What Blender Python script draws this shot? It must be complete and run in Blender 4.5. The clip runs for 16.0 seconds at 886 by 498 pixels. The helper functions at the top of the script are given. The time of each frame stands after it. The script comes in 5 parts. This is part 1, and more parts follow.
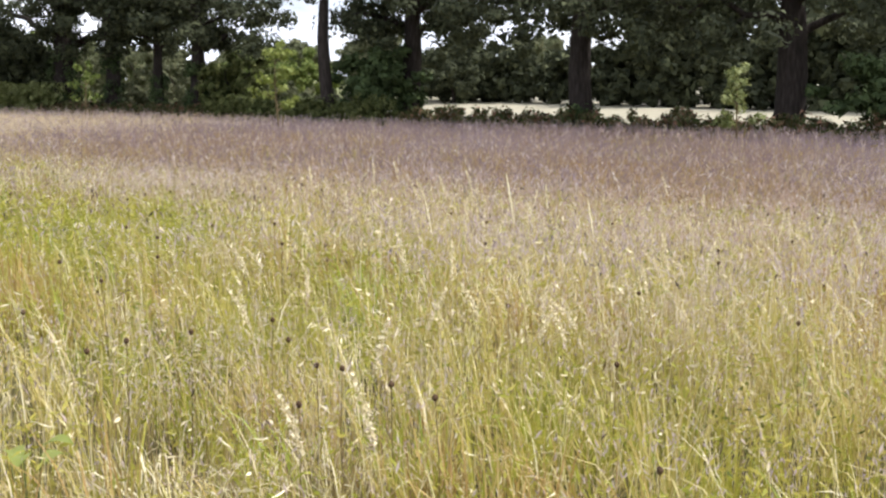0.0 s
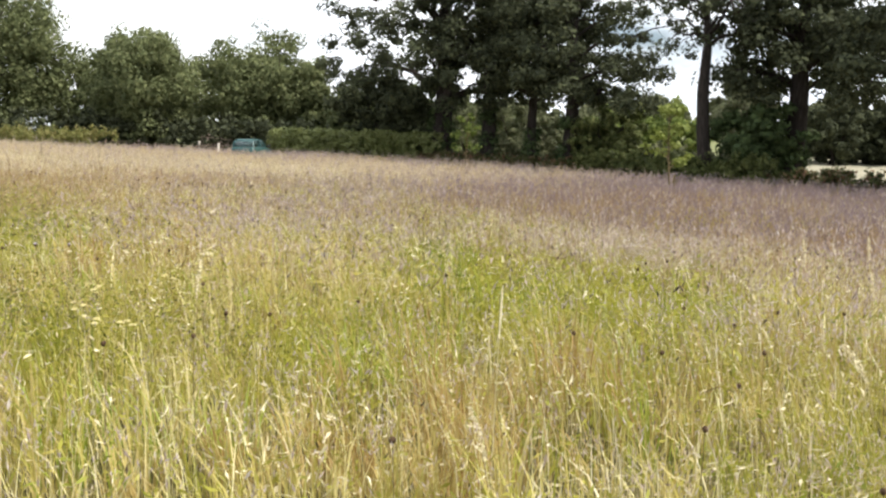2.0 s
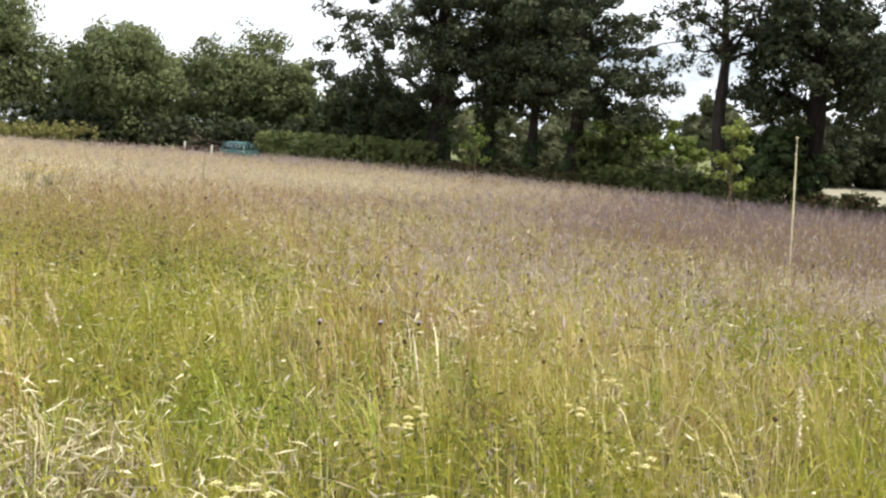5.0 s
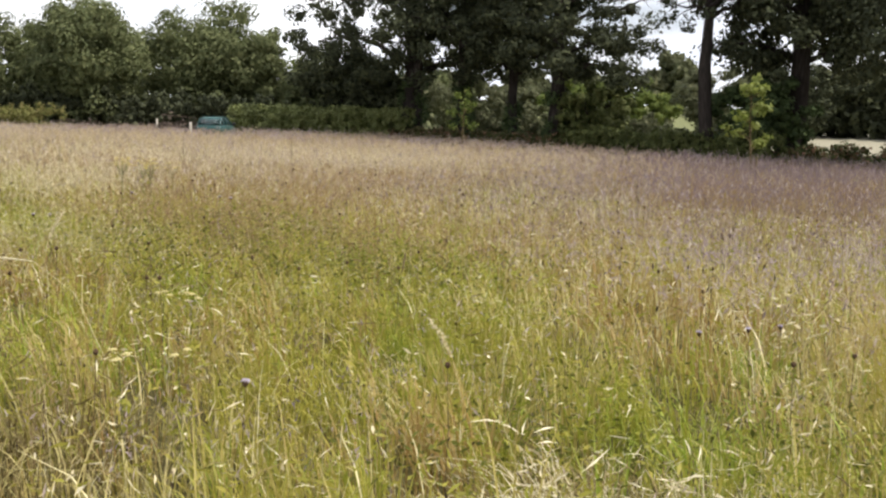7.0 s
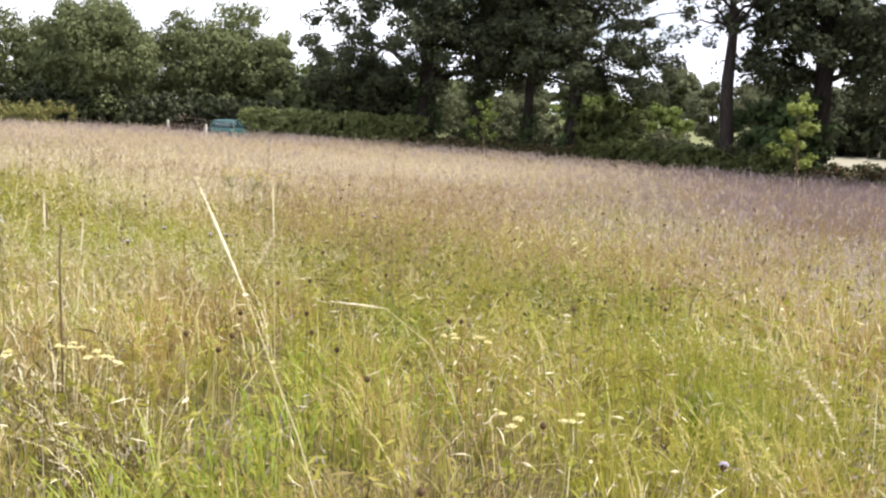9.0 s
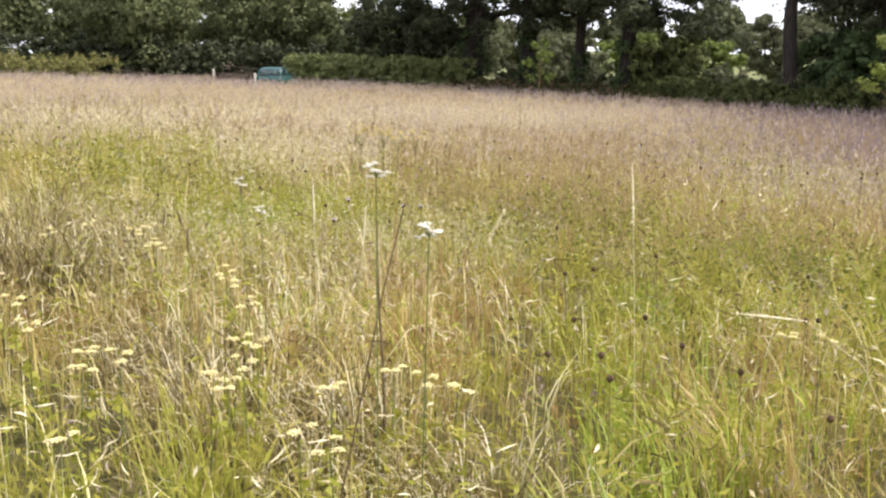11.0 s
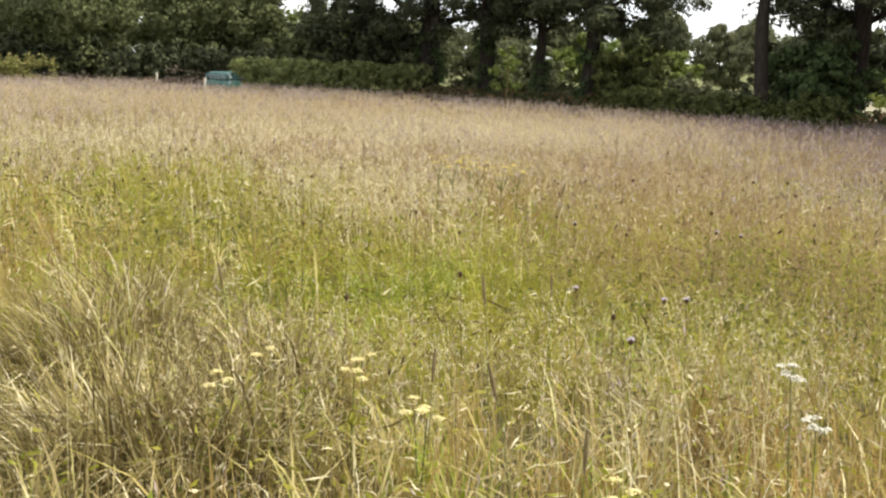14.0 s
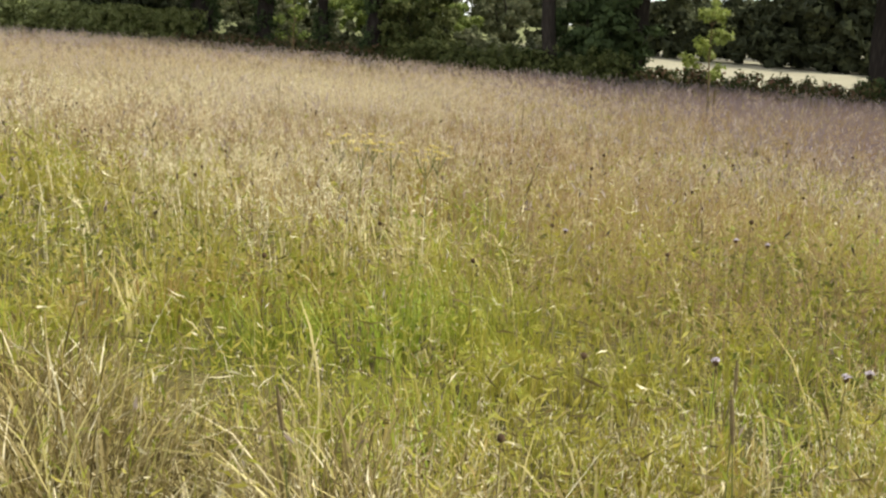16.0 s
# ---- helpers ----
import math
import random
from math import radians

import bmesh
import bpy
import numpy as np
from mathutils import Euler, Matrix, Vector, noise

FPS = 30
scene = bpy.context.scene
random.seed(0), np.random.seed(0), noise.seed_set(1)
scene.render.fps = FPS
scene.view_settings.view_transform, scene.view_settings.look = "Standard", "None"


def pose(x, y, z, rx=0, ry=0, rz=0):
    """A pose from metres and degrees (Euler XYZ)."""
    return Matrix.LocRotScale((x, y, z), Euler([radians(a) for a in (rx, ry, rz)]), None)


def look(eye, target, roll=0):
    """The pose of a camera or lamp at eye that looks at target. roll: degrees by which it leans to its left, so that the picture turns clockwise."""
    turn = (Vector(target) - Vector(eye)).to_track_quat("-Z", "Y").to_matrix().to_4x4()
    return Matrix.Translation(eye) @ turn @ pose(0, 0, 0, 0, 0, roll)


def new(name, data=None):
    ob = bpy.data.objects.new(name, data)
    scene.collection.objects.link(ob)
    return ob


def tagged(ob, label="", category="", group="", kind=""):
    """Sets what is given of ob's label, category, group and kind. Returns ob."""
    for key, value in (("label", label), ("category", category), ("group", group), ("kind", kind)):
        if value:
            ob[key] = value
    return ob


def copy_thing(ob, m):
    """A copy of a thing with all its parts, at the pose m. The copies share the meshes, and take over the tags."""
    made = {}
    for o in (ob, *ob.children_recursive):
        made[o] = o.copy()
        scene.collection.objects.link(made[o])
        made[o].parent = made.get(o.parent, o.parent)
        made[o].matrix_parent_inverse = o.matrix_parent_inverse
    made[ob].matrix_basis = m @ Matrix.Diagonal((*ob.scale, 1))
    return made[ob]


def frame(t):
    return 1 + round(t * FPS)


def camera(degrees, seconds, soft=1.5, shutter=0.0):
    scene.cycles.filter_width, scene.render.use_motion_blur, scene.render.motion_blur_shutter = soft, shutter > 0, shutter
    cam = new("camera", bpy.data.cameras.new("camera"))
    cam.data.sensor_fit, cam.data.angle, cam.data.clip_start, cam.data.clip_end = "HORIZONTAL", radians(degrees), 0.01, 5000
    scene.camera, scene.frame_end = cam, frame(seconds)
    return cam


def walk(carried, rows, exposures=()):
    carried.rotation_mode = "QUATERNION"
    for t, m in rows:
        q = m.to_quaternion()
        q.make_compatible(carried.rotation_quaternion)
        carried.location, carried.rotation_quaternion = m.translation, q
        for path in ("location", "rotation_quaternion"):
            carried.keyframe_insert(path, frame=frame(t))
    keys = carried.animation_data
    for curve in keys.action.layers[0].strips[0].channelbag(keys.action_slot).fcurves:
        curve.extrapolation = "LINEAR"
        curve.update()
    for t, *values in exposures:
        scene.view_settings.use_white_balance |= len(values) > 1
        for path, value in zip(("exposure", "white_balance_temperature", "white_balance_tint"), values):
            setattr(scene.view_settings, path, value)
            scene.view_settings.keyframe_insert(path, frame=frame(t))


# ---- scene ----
# ---------------------------------------------------------------- camera
cam = camera(43.8, 16.0, soft=2.35)
# seconds, place, heading to the left, tilt up, lean
PATH = [
    (0, 0.000, 0.000, 1.550, -0.43, -7.79, -0.74),
    (0.5, -0.339, 0.193, 1.567, 5.44, -7.35, -0.28),
    (1, -0.690, 0.369, 1.585, 11.57, -5.81, 0.99),
    (1.5, -1.072, 0.535, 1.604, 15.62, -5.42, 1.41),
    (2, -1.507, 0.715, 1.625, 17.18, -5.08, 1.05),
    (2.5, -2.006, 0.917, 1.650, 17.66, -5.25, 1.17),
    (3, -2.565, 1.137, 1.678, 17.31, -5.62, 2.06),
    (3.5, -3.174, 1.365, 1.709, 15.60, -5.98, 1.62),
    (4, -3.807, 1.578, 1.740, 14.70, -5.84, 1.89),
    (4.5, -4.442, 1.751, 1.772, 14.34, -5.03, 2.82),
    (5, -5.064, 1.877, 1.803, 14.31, -4.71, 3.00),
    (7.5, -7.809, 1.861, 1.940, 11.02, -6.74, 0.61),
    (8, -8.260, 1.899, 1.963, 10.22, -6.03, 1.74),
    (10.5, -10.126, 2.399, 2.056, 12.07, -7.23, 1.58),
    (11, -10.490, 2.614, 2.074, 12.32, -9.21, 0.58),
    (11.5, -10.852, 2.863, 2.093, 12.97, -9.81, 1.49),
    (12, -11.214, 3.146, 2.111, 14.44, -8.89, 1.26),
    (12.5, -11.577, 3.466, 2.129, 14.01, -8.29, 2.72),
    (13, -11.943, 3.828, 2.147, 12.33, -8.13, 1.83),
    (13.5, -12.308, 4.223, 2.165, 10.58, -8.51, 0.55),
    (14, -12.669, 4.641, 2.183, 8.44, -8.91, 1.36),
    (14.5, -13.023, 5.074, 2.201, 6.08, -9.51, 2.52),
    (15, -13.368, 5.516, 2.218, 3.17, -10.82, 2.12),
    (15.5, -13.706, 5.960, 2.235, 0.05, -11.65, 2.02),
    (16, -14.041, 6.401, 2.252, -4.10, -11.15, 2.60),
]


def held(x, y, z, yaw, pitch, roll):
    a, b = radians(yaw), radians(pitch)
    ahead = Vector((-math.sin(a) * math.cos(b), math.cos(a) * math.cos(b), math.sin(b)))
    return look((x, y, z), Vector((x, y, z)) + 2 * ahead, roll)


walk(cam, [(t, held(x, y, z, yaw, pitch, roll)) for t, x, y, z, yaw, pitch, roll in PATH],
     exposures=[(0, 0.47, 6050, 14.5), (0.5, 0.5, 6100, 14), (1, 0.4, 6150, 12), (1.5, 0.4, 6250, 10), (2, 0.4, 6350, 10), (2.5, 0.09, 6450, 8.5), (3, -0.32, 6600, 10), (3.5, -0.2, 6520, 10.5), (4, 0.35, 6300, 11), (4.5, 0.68, 6150, 12), (5, 0.25, 6300, 10), (7.5, 0.05, 6400, 13), (8, 0.28, 6300, 13), (8.2, 0.33, 6280, 13.3), (10.3, 0.72, 5960, 18.2), (10.6, 0.66, 5970, 18.3), (11, 0.45, 6250, 16), (11.5, 0.2, 6320, 14), (12, 0.02, 6530, 12), (12.5, 0.27, 6420, 11.8), (13.5, 0.31, 6550, 11.2), (14.5, 0.25, 6750, 6), (15.5, 0.22, 6750, 5), (16, 0.22, 6700, 6)])

# ---------------------------------------------------------------- sky and sun
SUN_TO = Vector((0.70, 0.03, 1.0)).normalized()
world = bpy.data.worlds.new("sky")
scene.world = world
world.use_nodes = True
wn, wl = world.node_tree.nodes, world.node_tree.links
wn.clear()
sky = wn.new("ShaderNodeTexSky")
sky.sky_type, sky.sun_disc = "NISHITA", False
sky.sun_elevation, sky.sun_rotation = math.asin(SUN_TO.z), math.atan2(SUN_TO.x, SUN_TO.y)
sky.dust_density = 2.0
coord = wn.new("ShaderNodeTexCoord")
flat = wn.new("ShaderNodeMapping")
flat.inputs["Scale"].default_value = (1.0, 1.0, 2.6)
puff = wn.new("ShaderNodeTexNoise")
puff.inputs["Scale"].default_value, puff.inputs["Detail"].default_value = 3.2, 7.0
puff.inputs["Roughness"].default_value = 0.55
edge = wn.new("ShaderNodeValToRGB")
edge.color_ramp.elements[0].position, edge.color_ramp.elements[1].position = 0.33, 0.49
shade = wn.new("ShaderNodeTexNoise")
shade.inputs["Scale"].default_value, shade.inputs["Detail"].default_value = 5.5, 5.0
cloud = wn.new("ShaderNodeValToRGB")
cloud.color_ramp.elements[0].position, cloud.color_ramp.elements[1].position = 0.3, 0.6
cloud.color_ramp.elements[0].color, cloud.color_ramp.elements[1].color = (0.80, 0.84, 0.91, 1), (0.98, 0.99, 1.0, 1)
bright = wn.new("ShaderNodeVectorMath")
bright.operation = "SCALE"
bright.inputs["Scale"].default_value = 13.4
over = wn.new("ShaderNodeMixRGB")
back, out = wn.new("ShaderNodeBackground"), wn.new("ShaderNodeOutputWorld")
back.inputs["Strength"].default_value = 0.1
wl.new(coord.outputs["Generated"], flat.inputs["Vector"])
wl.new(flat.outputs["Vector"], puff.inputs["Vector"])
wl.new(flat.outputs["Vector"], shade.inputs["Vector"])
wl.new(puff.outputs["Fac"], edge.inputs["Fac"])
wl.new(shade.outputs["Fac"], cloud.inputs["Fac"])
wl.new(cloud.outputs["Color"], bright.inputs[0])
wl.new(edge.outputs["Color"], over.inputs["Fac"])
wl.new(sky.outputs["Color"], over.inputs["Color1"])
wl.new(bright.outputs["Vector"], over.inputs["Color2"])
wl.new(over.outputs["Color"], back.inputs["Color"])
wl.new(back.outputs["Background"], out.inputs["Surface"])
sun = new("sun", bpy.data.lights.new("sun", "SUN"))
sun.data.energy, sun.data.angle, sun.data.color = 5.0, radians(0.6), (1.0, 0.94, 0.84)
sun.matrix_world = look(SUN_TO * 60, (0, 0, 0))

# ---------------------------------------------------------------- materials


def ramp(nodes, colours):
    node = nodes.new("ShaderNodeValToRGB")
    els = node.color_ramp.elements
    while len(els) < len(colours):
        els.new(0.5)
    for n, c in enumerate(colours):
        els[n].position, els[n].color = n / max(1, len(colours) - 1), (*c, 1)
    return node


def foliage(name, colours, patches=None, patch_scale=0.2, through_it=0.3, rough=0.55, amount=0.6, gloss=0.25):
    """Leaves or blades: each piece takes its own tone, large patches drift to other tones, and light comes through."""
    mat = bpy.data.materials.new(name)
    mat.use_nodes = True
    n, l = mat.node_tree.nodes, mat.node_tree.links
    n.clear()
    geo, tones = n.new("ShaderNodeNewGeometry"), ramp(n, colours)
    l.new(geo.outputs["Random Per Island"], tones.inputs["Fac"])
    colour = tones.outputs["Color"]
    if patches:
        pos, noi, pr = n.new("ShaderNodeTexCoord"), n.new("ShaderNodeTexNoise"), ramp(n, patches)
        noi.inputs["Scale"].default_value, noi.inputs["Detail"].default_value = patch_scale, 6.0
        noi.inputs["Roughness"].default_value = 0.68
        spread = n.new("ShaderNodeMapRange")
        spread.inputs["From Min"].default_value, spread.inputs["From Max"].default_value = 0.34, 0.66
        mix = n.new("ShaderNodeMixRGB")
        mix.inputs["Fac"].default_value = amount
        l.new(pos.outputs["Object"], noi.inputs["Vector"])
        l.new(noi.outputs["Fac"], spread.inputs["Value"])
        l.new(spread.outputs["Result"], pr.inputs["Fac"])
        l.new(colour, mix.inputs["Color1"])
        l.new(pr.outputs["Color"], mix.inputs["Color2"])
        colour = mix.outputs["Color"]
    skin, glow, both, o = n.new("ShaderNodeBsdfPrincipled"), n.new("ShaderNodeBsdfTranslucent"), n.new("ShaderNodeMixShader"), n.new("ShaderNodeOutputMaterial")
    skin.inputs["Roughness"].default_value = rough
    skin.inputs["Specular IOR Level"].default_value = gloss
    both.inputs["Fac"].default_value = through_it
    l.new(colour, skin.inputs["Base Color"])
    l.new(colour, glow.inputs["Color"])
    l.new(skin.outputs[0], both.inputs[1])
    l.new(glow.outputs[0], both.inputs[2])
    l.new(both.outputs[0], o.inputs["Surface"])
    return mat


def surface(name, colours, scale=4.0, rough=0.8, metal=0.0, bump=0.3, stretch=(1, 1, 1), fine=30.0):
    """A solid surface with stains at one scale and grain at another."""
    mat = bpy.data.materials.new(name)
    mat.use_nodes = True
    n, l = mat.node_tree.nodes, mat.node_tree.links
    skin = n["Principled BSDF"]
    pos, mp, noi, grain = n.new("ShaderNodeTexCoord"), n.new("ShaderNodeMapping"), n.new("ShaderNodeTexNoise"), n.new("ShaderNodeTexNoise")
    mp.inputs["Scale"].default_value = stretch
    noi.inputs["Scale"].default_value, noi.inputs["Detail"].default_value = scale, 6.0
    grain.inputs["Scale"].default_value, grain.inputs["Detail"].default_value = fine, 4.0
    add, pr, bm_ = n.new("ShaderNodeMath"), ramp(n, colours), n.new("ShaderNodeBump")
    add.operation, add.use_clamp = "MULTIPLY_ADD", True
    add.inputs[1].default_value = 0.45
    l.new(pos.outputs["Object"], mp.inputs["Vector"])
    l.new(mp.outputs["Vector"], noi.inputs["Vector"])
    l.new(mp.outputs["Vector"], grain.inputs["Vector"])
    half = n.new("ShaderNodeMath")
    half.operation = "MULTIPLY_ADD"
    half.inputs[1].default_value, half.inputs[2].default_value = 1.6, -0.5
    l.new(noi.outputs["Fac"], half.inputs[0])
    l.new(grain.outputs["Fac"], add.inputs[0])
    l.new(half.outputs[0], add.inputs[2])
    l.new(add.outputs[0], pr.inputs["Fac"])
    l.new(pr.outputs["Color"], skin.inputs["Base Color"])
    bm_.inputs["Strength"].default_value = bump
    bm_.inputs["Distance"].default_value = 0.02
    l.new(grain.outputs["Fac"], bm_.inputs["Height"])
    l.new(bm_.outputs["Normal"], skin.inputs["Normal"])
    skin.inputs["Roughness"].default_value, skin.inputs["Metallic"].default_value = rough, metal
    return mat


M_GRASS = foliage("meadow_blade", [(0.176, 0.190, 0.025), (0.312, 0.279, 0.046), (0.437, 0.360, 0.086), (0.561, 0.439, 0.156)],
                  [(0.176, 0.210, 0.028), (0.375, 0.339, 0.067), (0.561, 0.460, 0.179), (0.333, 0.190, 0.077), (0.249, 0.170, 0.054)], 0.4, 0.4, amount=0.75)
M_SWARD = foliage("browning_sward", [(0.234, 0.191, 0.077), (0.306, 0.244, 0.117), (0.378, 0.296, 0.162), (0.252, 0.174, 0.090)],
                  [(0.270, 0.235, 0.081), (0.360, 0.270, 0.153), (0.306, 0.191, 0.108), (0.396, 0.313, 0.180), (0.297, 0.226, 0.162)], 0.16, 0.45, amount=0.75, gloss=0.1)
M_STRAW = foliage("dry_stem", [(0.34, 0.28, 0.10), (0.50, 0.42, 0.20), (0.62, 0.54, 0.32), (0.40, 0.38, 0.14)], None, through_it=0.25)
M_HEAD = foliage("seed_head", [(0.39, 0.30, 0.29), (0.46, 0.38, 0.36), (0.54, 0.46, 0.40), (0.36, 0.25, 0.24)],
                 [(0.62, 0.53, 0.37), (0.40, 0.27, 0.19), (0.50, 0.41, 0.36), (0.40, 0.32, 0.36), (0.58, 0.50, 0.38)], 0.2, 0.5, amount=0.85)
M_PURPLE = foliage("purple_seed_head", [(0.192, 0.140, 0.158), (0.234, 0.183, 0.203), (0.275, 0.219, 0.225), (0.178, 0.120, 0.135)],
                   [(0.277, 0.220, 0.196), (0.204, 0.144, 0.128), (0.229, 0.180, 0.196), (0.213, 0.172, 0.217)], 0.12, 0.5, amount=0.8)
M_GOLD = foliage("golden_seed_head", [(0.46, 0.36, 0.23), (0.55, 0.45, 0.29), (0.61, 0.51, 0.33), (0.40, 0.29, 0.17)],
                 [(0.68, 0.58, 0.37), (0.46, 0.33, 0.17), (0.60, 0.50, 0.32), (0.50, 0.40, 0.29), (0.66, 0.57, 0.37)], 0.2, 0.5, amount=0.85)
M_THATCH = foliage("dead_thatch", [(0.170, 0.132, 0.047), (0.255, 0.200, 0.081), (0.093, 0.070, 0.025), (0.340, 0.276, 0.128)], None, through_it=0.25, gloss=0.1)
M_GREEN = foliage("lush_blade", [(0.116, 0.160, 0.018), (0.202, 0.240, 0.028), (0.318, 0.320, 0.050), (0.424, 0.360, 0.084)],
                  [(0.128, 0.190, 0.015), (0.329, 0.339, 0.041), (0.446, 0.379, 0.073), (0.212, 0.200, 0.036)], 0.9, 0.45, amount=0.62)
M_LIME = foliage("fresh_blade", [(0.22, 0.30, 0.035), (0.32, 0.40, 0.05), (0.42, 0.46, 0.09)], None, through_it=0.5, rough=0.45)
M_WISP = foliage("creamy_straw", [(0.520, 0.441, 0.260), (0.678, 0.599, 0.390), (0.836, 0.769, 0.541), (0.452, 0.385, 0.216)], None, through_it=0.25, rough=0.5)
M_PALE = foliage("bleached_blade", [(0.529, 0.454, 0.173), (0.677, 0.594, 0.284), (0.825, 0.745, 0.445), (0.593, 0.572, 0.222)], None, through_it=0.3, rough=0.4)
M_BLUSH = foliage("pale_husk", [(0.449, 0.357, 0.311), (0.545, 0.449, 0.392), (0.609, 0.543, 0.474)], None, through_it=0.3, rough=0.45)
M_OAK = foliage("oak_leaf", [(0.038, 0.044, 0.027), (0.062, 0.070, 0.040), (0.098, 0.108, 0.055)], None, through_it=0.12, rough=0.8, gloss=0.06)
M_BUSH = foliage("shrub_leaf", [(0.081, 0.115, 0.028), (0.132, 0.172, 0.044), (0.207, 0.241, 0.066)], None, through_it=0.3, gloss=0.06)
M_FAR = foliage("far_leaf", [(0.083, 0.094, 0.051), (0.121, 0.131, 0.068), (0.175, 0.176, 0.097)], None, through_it=0.3, gloss=0.06)
M_WEST = foliage("wood_leaf", [(0.086, 0.103, 0.047), (0.131, 0.149, 0.065), (0.184, 0.198, 0.090)], None, through_it=0.25, gloss=0.06)
M_UNDER = foliage("hedge_bottom_leaf", [(0.055, 0.070, 0.025), (0.095, 0.110, 0.038), (0.150, 0.160, 0.060)], None, through_it=0.2, gloss=0.06)
M_HOLLY = foliage("holly_leaf", [(0.046, 0.066, 0.030), (0.076, 0.106, 0.041)], None, through_it=0.03, rough=0.8, gloss=0.06)
M_SAP = foliage("young_leaf", [(0.14, 0.18, 0.035), (0.21, 0.25, 0.055), (0.28, 0.31, 0.09)], None, through_it=0.45)
M_FERN = foliage("bracken_leaf", [(0.13, 0.145, 0.045), (0.20, 0.20, 0.065), (0.28, 0.24, 0.10)], None, through_it=0.3, gloss=0.08)
M_HEDGE = foliage("hedge_leaf", [(0.121, 0.145, 0.047), (0.200, 0.226, 0.077), (0.291, 0.311, 0.123)], None, through_it=0.25)
M_BRAMBLE = foliage("bramble_leaf", [(0.041, 0.055, 0.022), (0.082, 0.093, 0.033), (0.205, 0.111, 0.074)], None, through_it=0.12, gloss=0.06)
M_TWIG = foliage("dead_twig", [(0.070, 0.049, 0.035), (0.126, 0.091, 0.070), (0.042, 0.032, 0.025)], None, through_it=0.0)
M_BARK = surface("oak_bark", [(0.016, 0.014, 0.011), (0.033, 0.027, 0.024), (0.065, 0.055, 0.045)], 3.0, 0.95, bump=0.9, stretch=(3, 3, 0.6), fine=14)
M_BARK.node_tree.nodes["Principled BSDF"].inputs["Specular IOR Level"].default_value = 0.12
M_WOOD = surface("weathered_wood", [(0.28, 0.25, 0.20), (0.46, 0.42, 0.35), (0.58, 0.54, 0.46)], 5.0, 0.85, stretch=(4, 4, 0.5), bump=0.5)
M_STEM = surface("green_stem", [(0.07, 0.10, 0.03), (0.13, 0.15, 0.05), (0.18, 0.17, 0.07)], 20, 0.7)
M_BROWN = surface("brown_stem", [(0.068, 0.051, 0.026), (0.124, 0.090, 0.047), (0.169, 0.135, 0.063)], 20, 0.8)
M_SPIKE = surface("brown_spike", [(0.09, 0.062, 0.026), (0.15, 0.11, 0.05), (0.22, 0.17, 0.08)], 90, 0.85)
M_DOCK = foliage("dock_seed", [(0.176, 0.162, 0.048), (0.270, 0.230, 0.084), (0.365, 0.297, 0.120)], None, through_it=0.3, gloss=0.1)
M_WHITE = surface("white_floret", [(0.46, 0.43, 0.34), (0.62, 0.59, 0.49), (0.74, 0.71, 0.62)], 60, 0.7)
M_CREAM = surface("cream_floret", [(0.50, 0.42, 0.16), (0.62, 0.54, 0.25), (0.70, 0.64, 0.36)], 60, 0.7)
M_YELLOW = surface("yellow_floret", [(0.50, 0.38, 0.08), (0.60, 0.48, 0.13), (0.68, 0.58, 0.24)], 60, 0.7)
M_MAUVE = surface("mauve_floret", [(0.36, 0.30, 0.38), (0.46, 0.40, 0.48), (0.58, 0.53, 0.60)], 60, 0.7)
M_DARKHEAD = surface("dark_seed_head", [(0.04, 0.025, 0.014), (0.08, 0.05, 0.028), (0.13, 0.085, 0.045)], 60, 0.8)
for _m in (M_WHITE, M_CREAM, M_YELLOW, M_MAUVE, M_DARKHEAD, M_BROWN, M_STEM):
    _m.node_tree.nodes["Principled BSDF"].inputs["Specular IOR Level"].default_value = 0.12
M_PAINT = surface("teal_paint", [(0.011, 0.051, 0.046), (0.015, 0.066, 0.062), (0.022, 0.078, 0.074)], 1.5, 0.3, bump=0.02)
M_TYRE = surface("tyre_rubber", [(0.015, 0.015, 0.015), (0.03, 0.03, 0.03)], 20, 0.9)
M_STEEL = surface("wheel_steel", [(0.35, 0.35, 0.36), (0.5, 0.5, 0.5)], 8, 0.4, 0.8)
M_BLACK = surface("black_plastic", [(0.02, 0.02, 0.02), (0.04, 0.04, 0.04)], 12, 0.6)
M_GLASS = bpy.data.materials.new("car_glass")
M_GLASS.use_nodes = True
_g = M_GLASS.node_tree.nodes["Principled BSDF"]
_g.inputs["Base Color"].default_value, _g.inputs["Roughness"].default_value = (0.10, 0.16, 0.16, 1), 0.06
_g.inputs["Transmission Weight"].default_value, _g.inputs["IOR"].default_value = 0.75, 1.45
M_LAMP = surface("lamp_lens", [(0.55, 0.55, 0.55), (0.75, 0.75, 0.72)], 10, 0.15)

# ---------------------------------------------------------------- shape of the land
A0, ALONG, BEYOND = np.array([-23.6, 71.6]), np.array([0.8196, -0.5729]), np.array([0.5729, 0.8196])


def behind(x, y):
    """How far a place lies beyond the hedge line."""
    return (x - A0[0]) * BEYOND[0] + (y - A0[1]) * BEYOND[1]


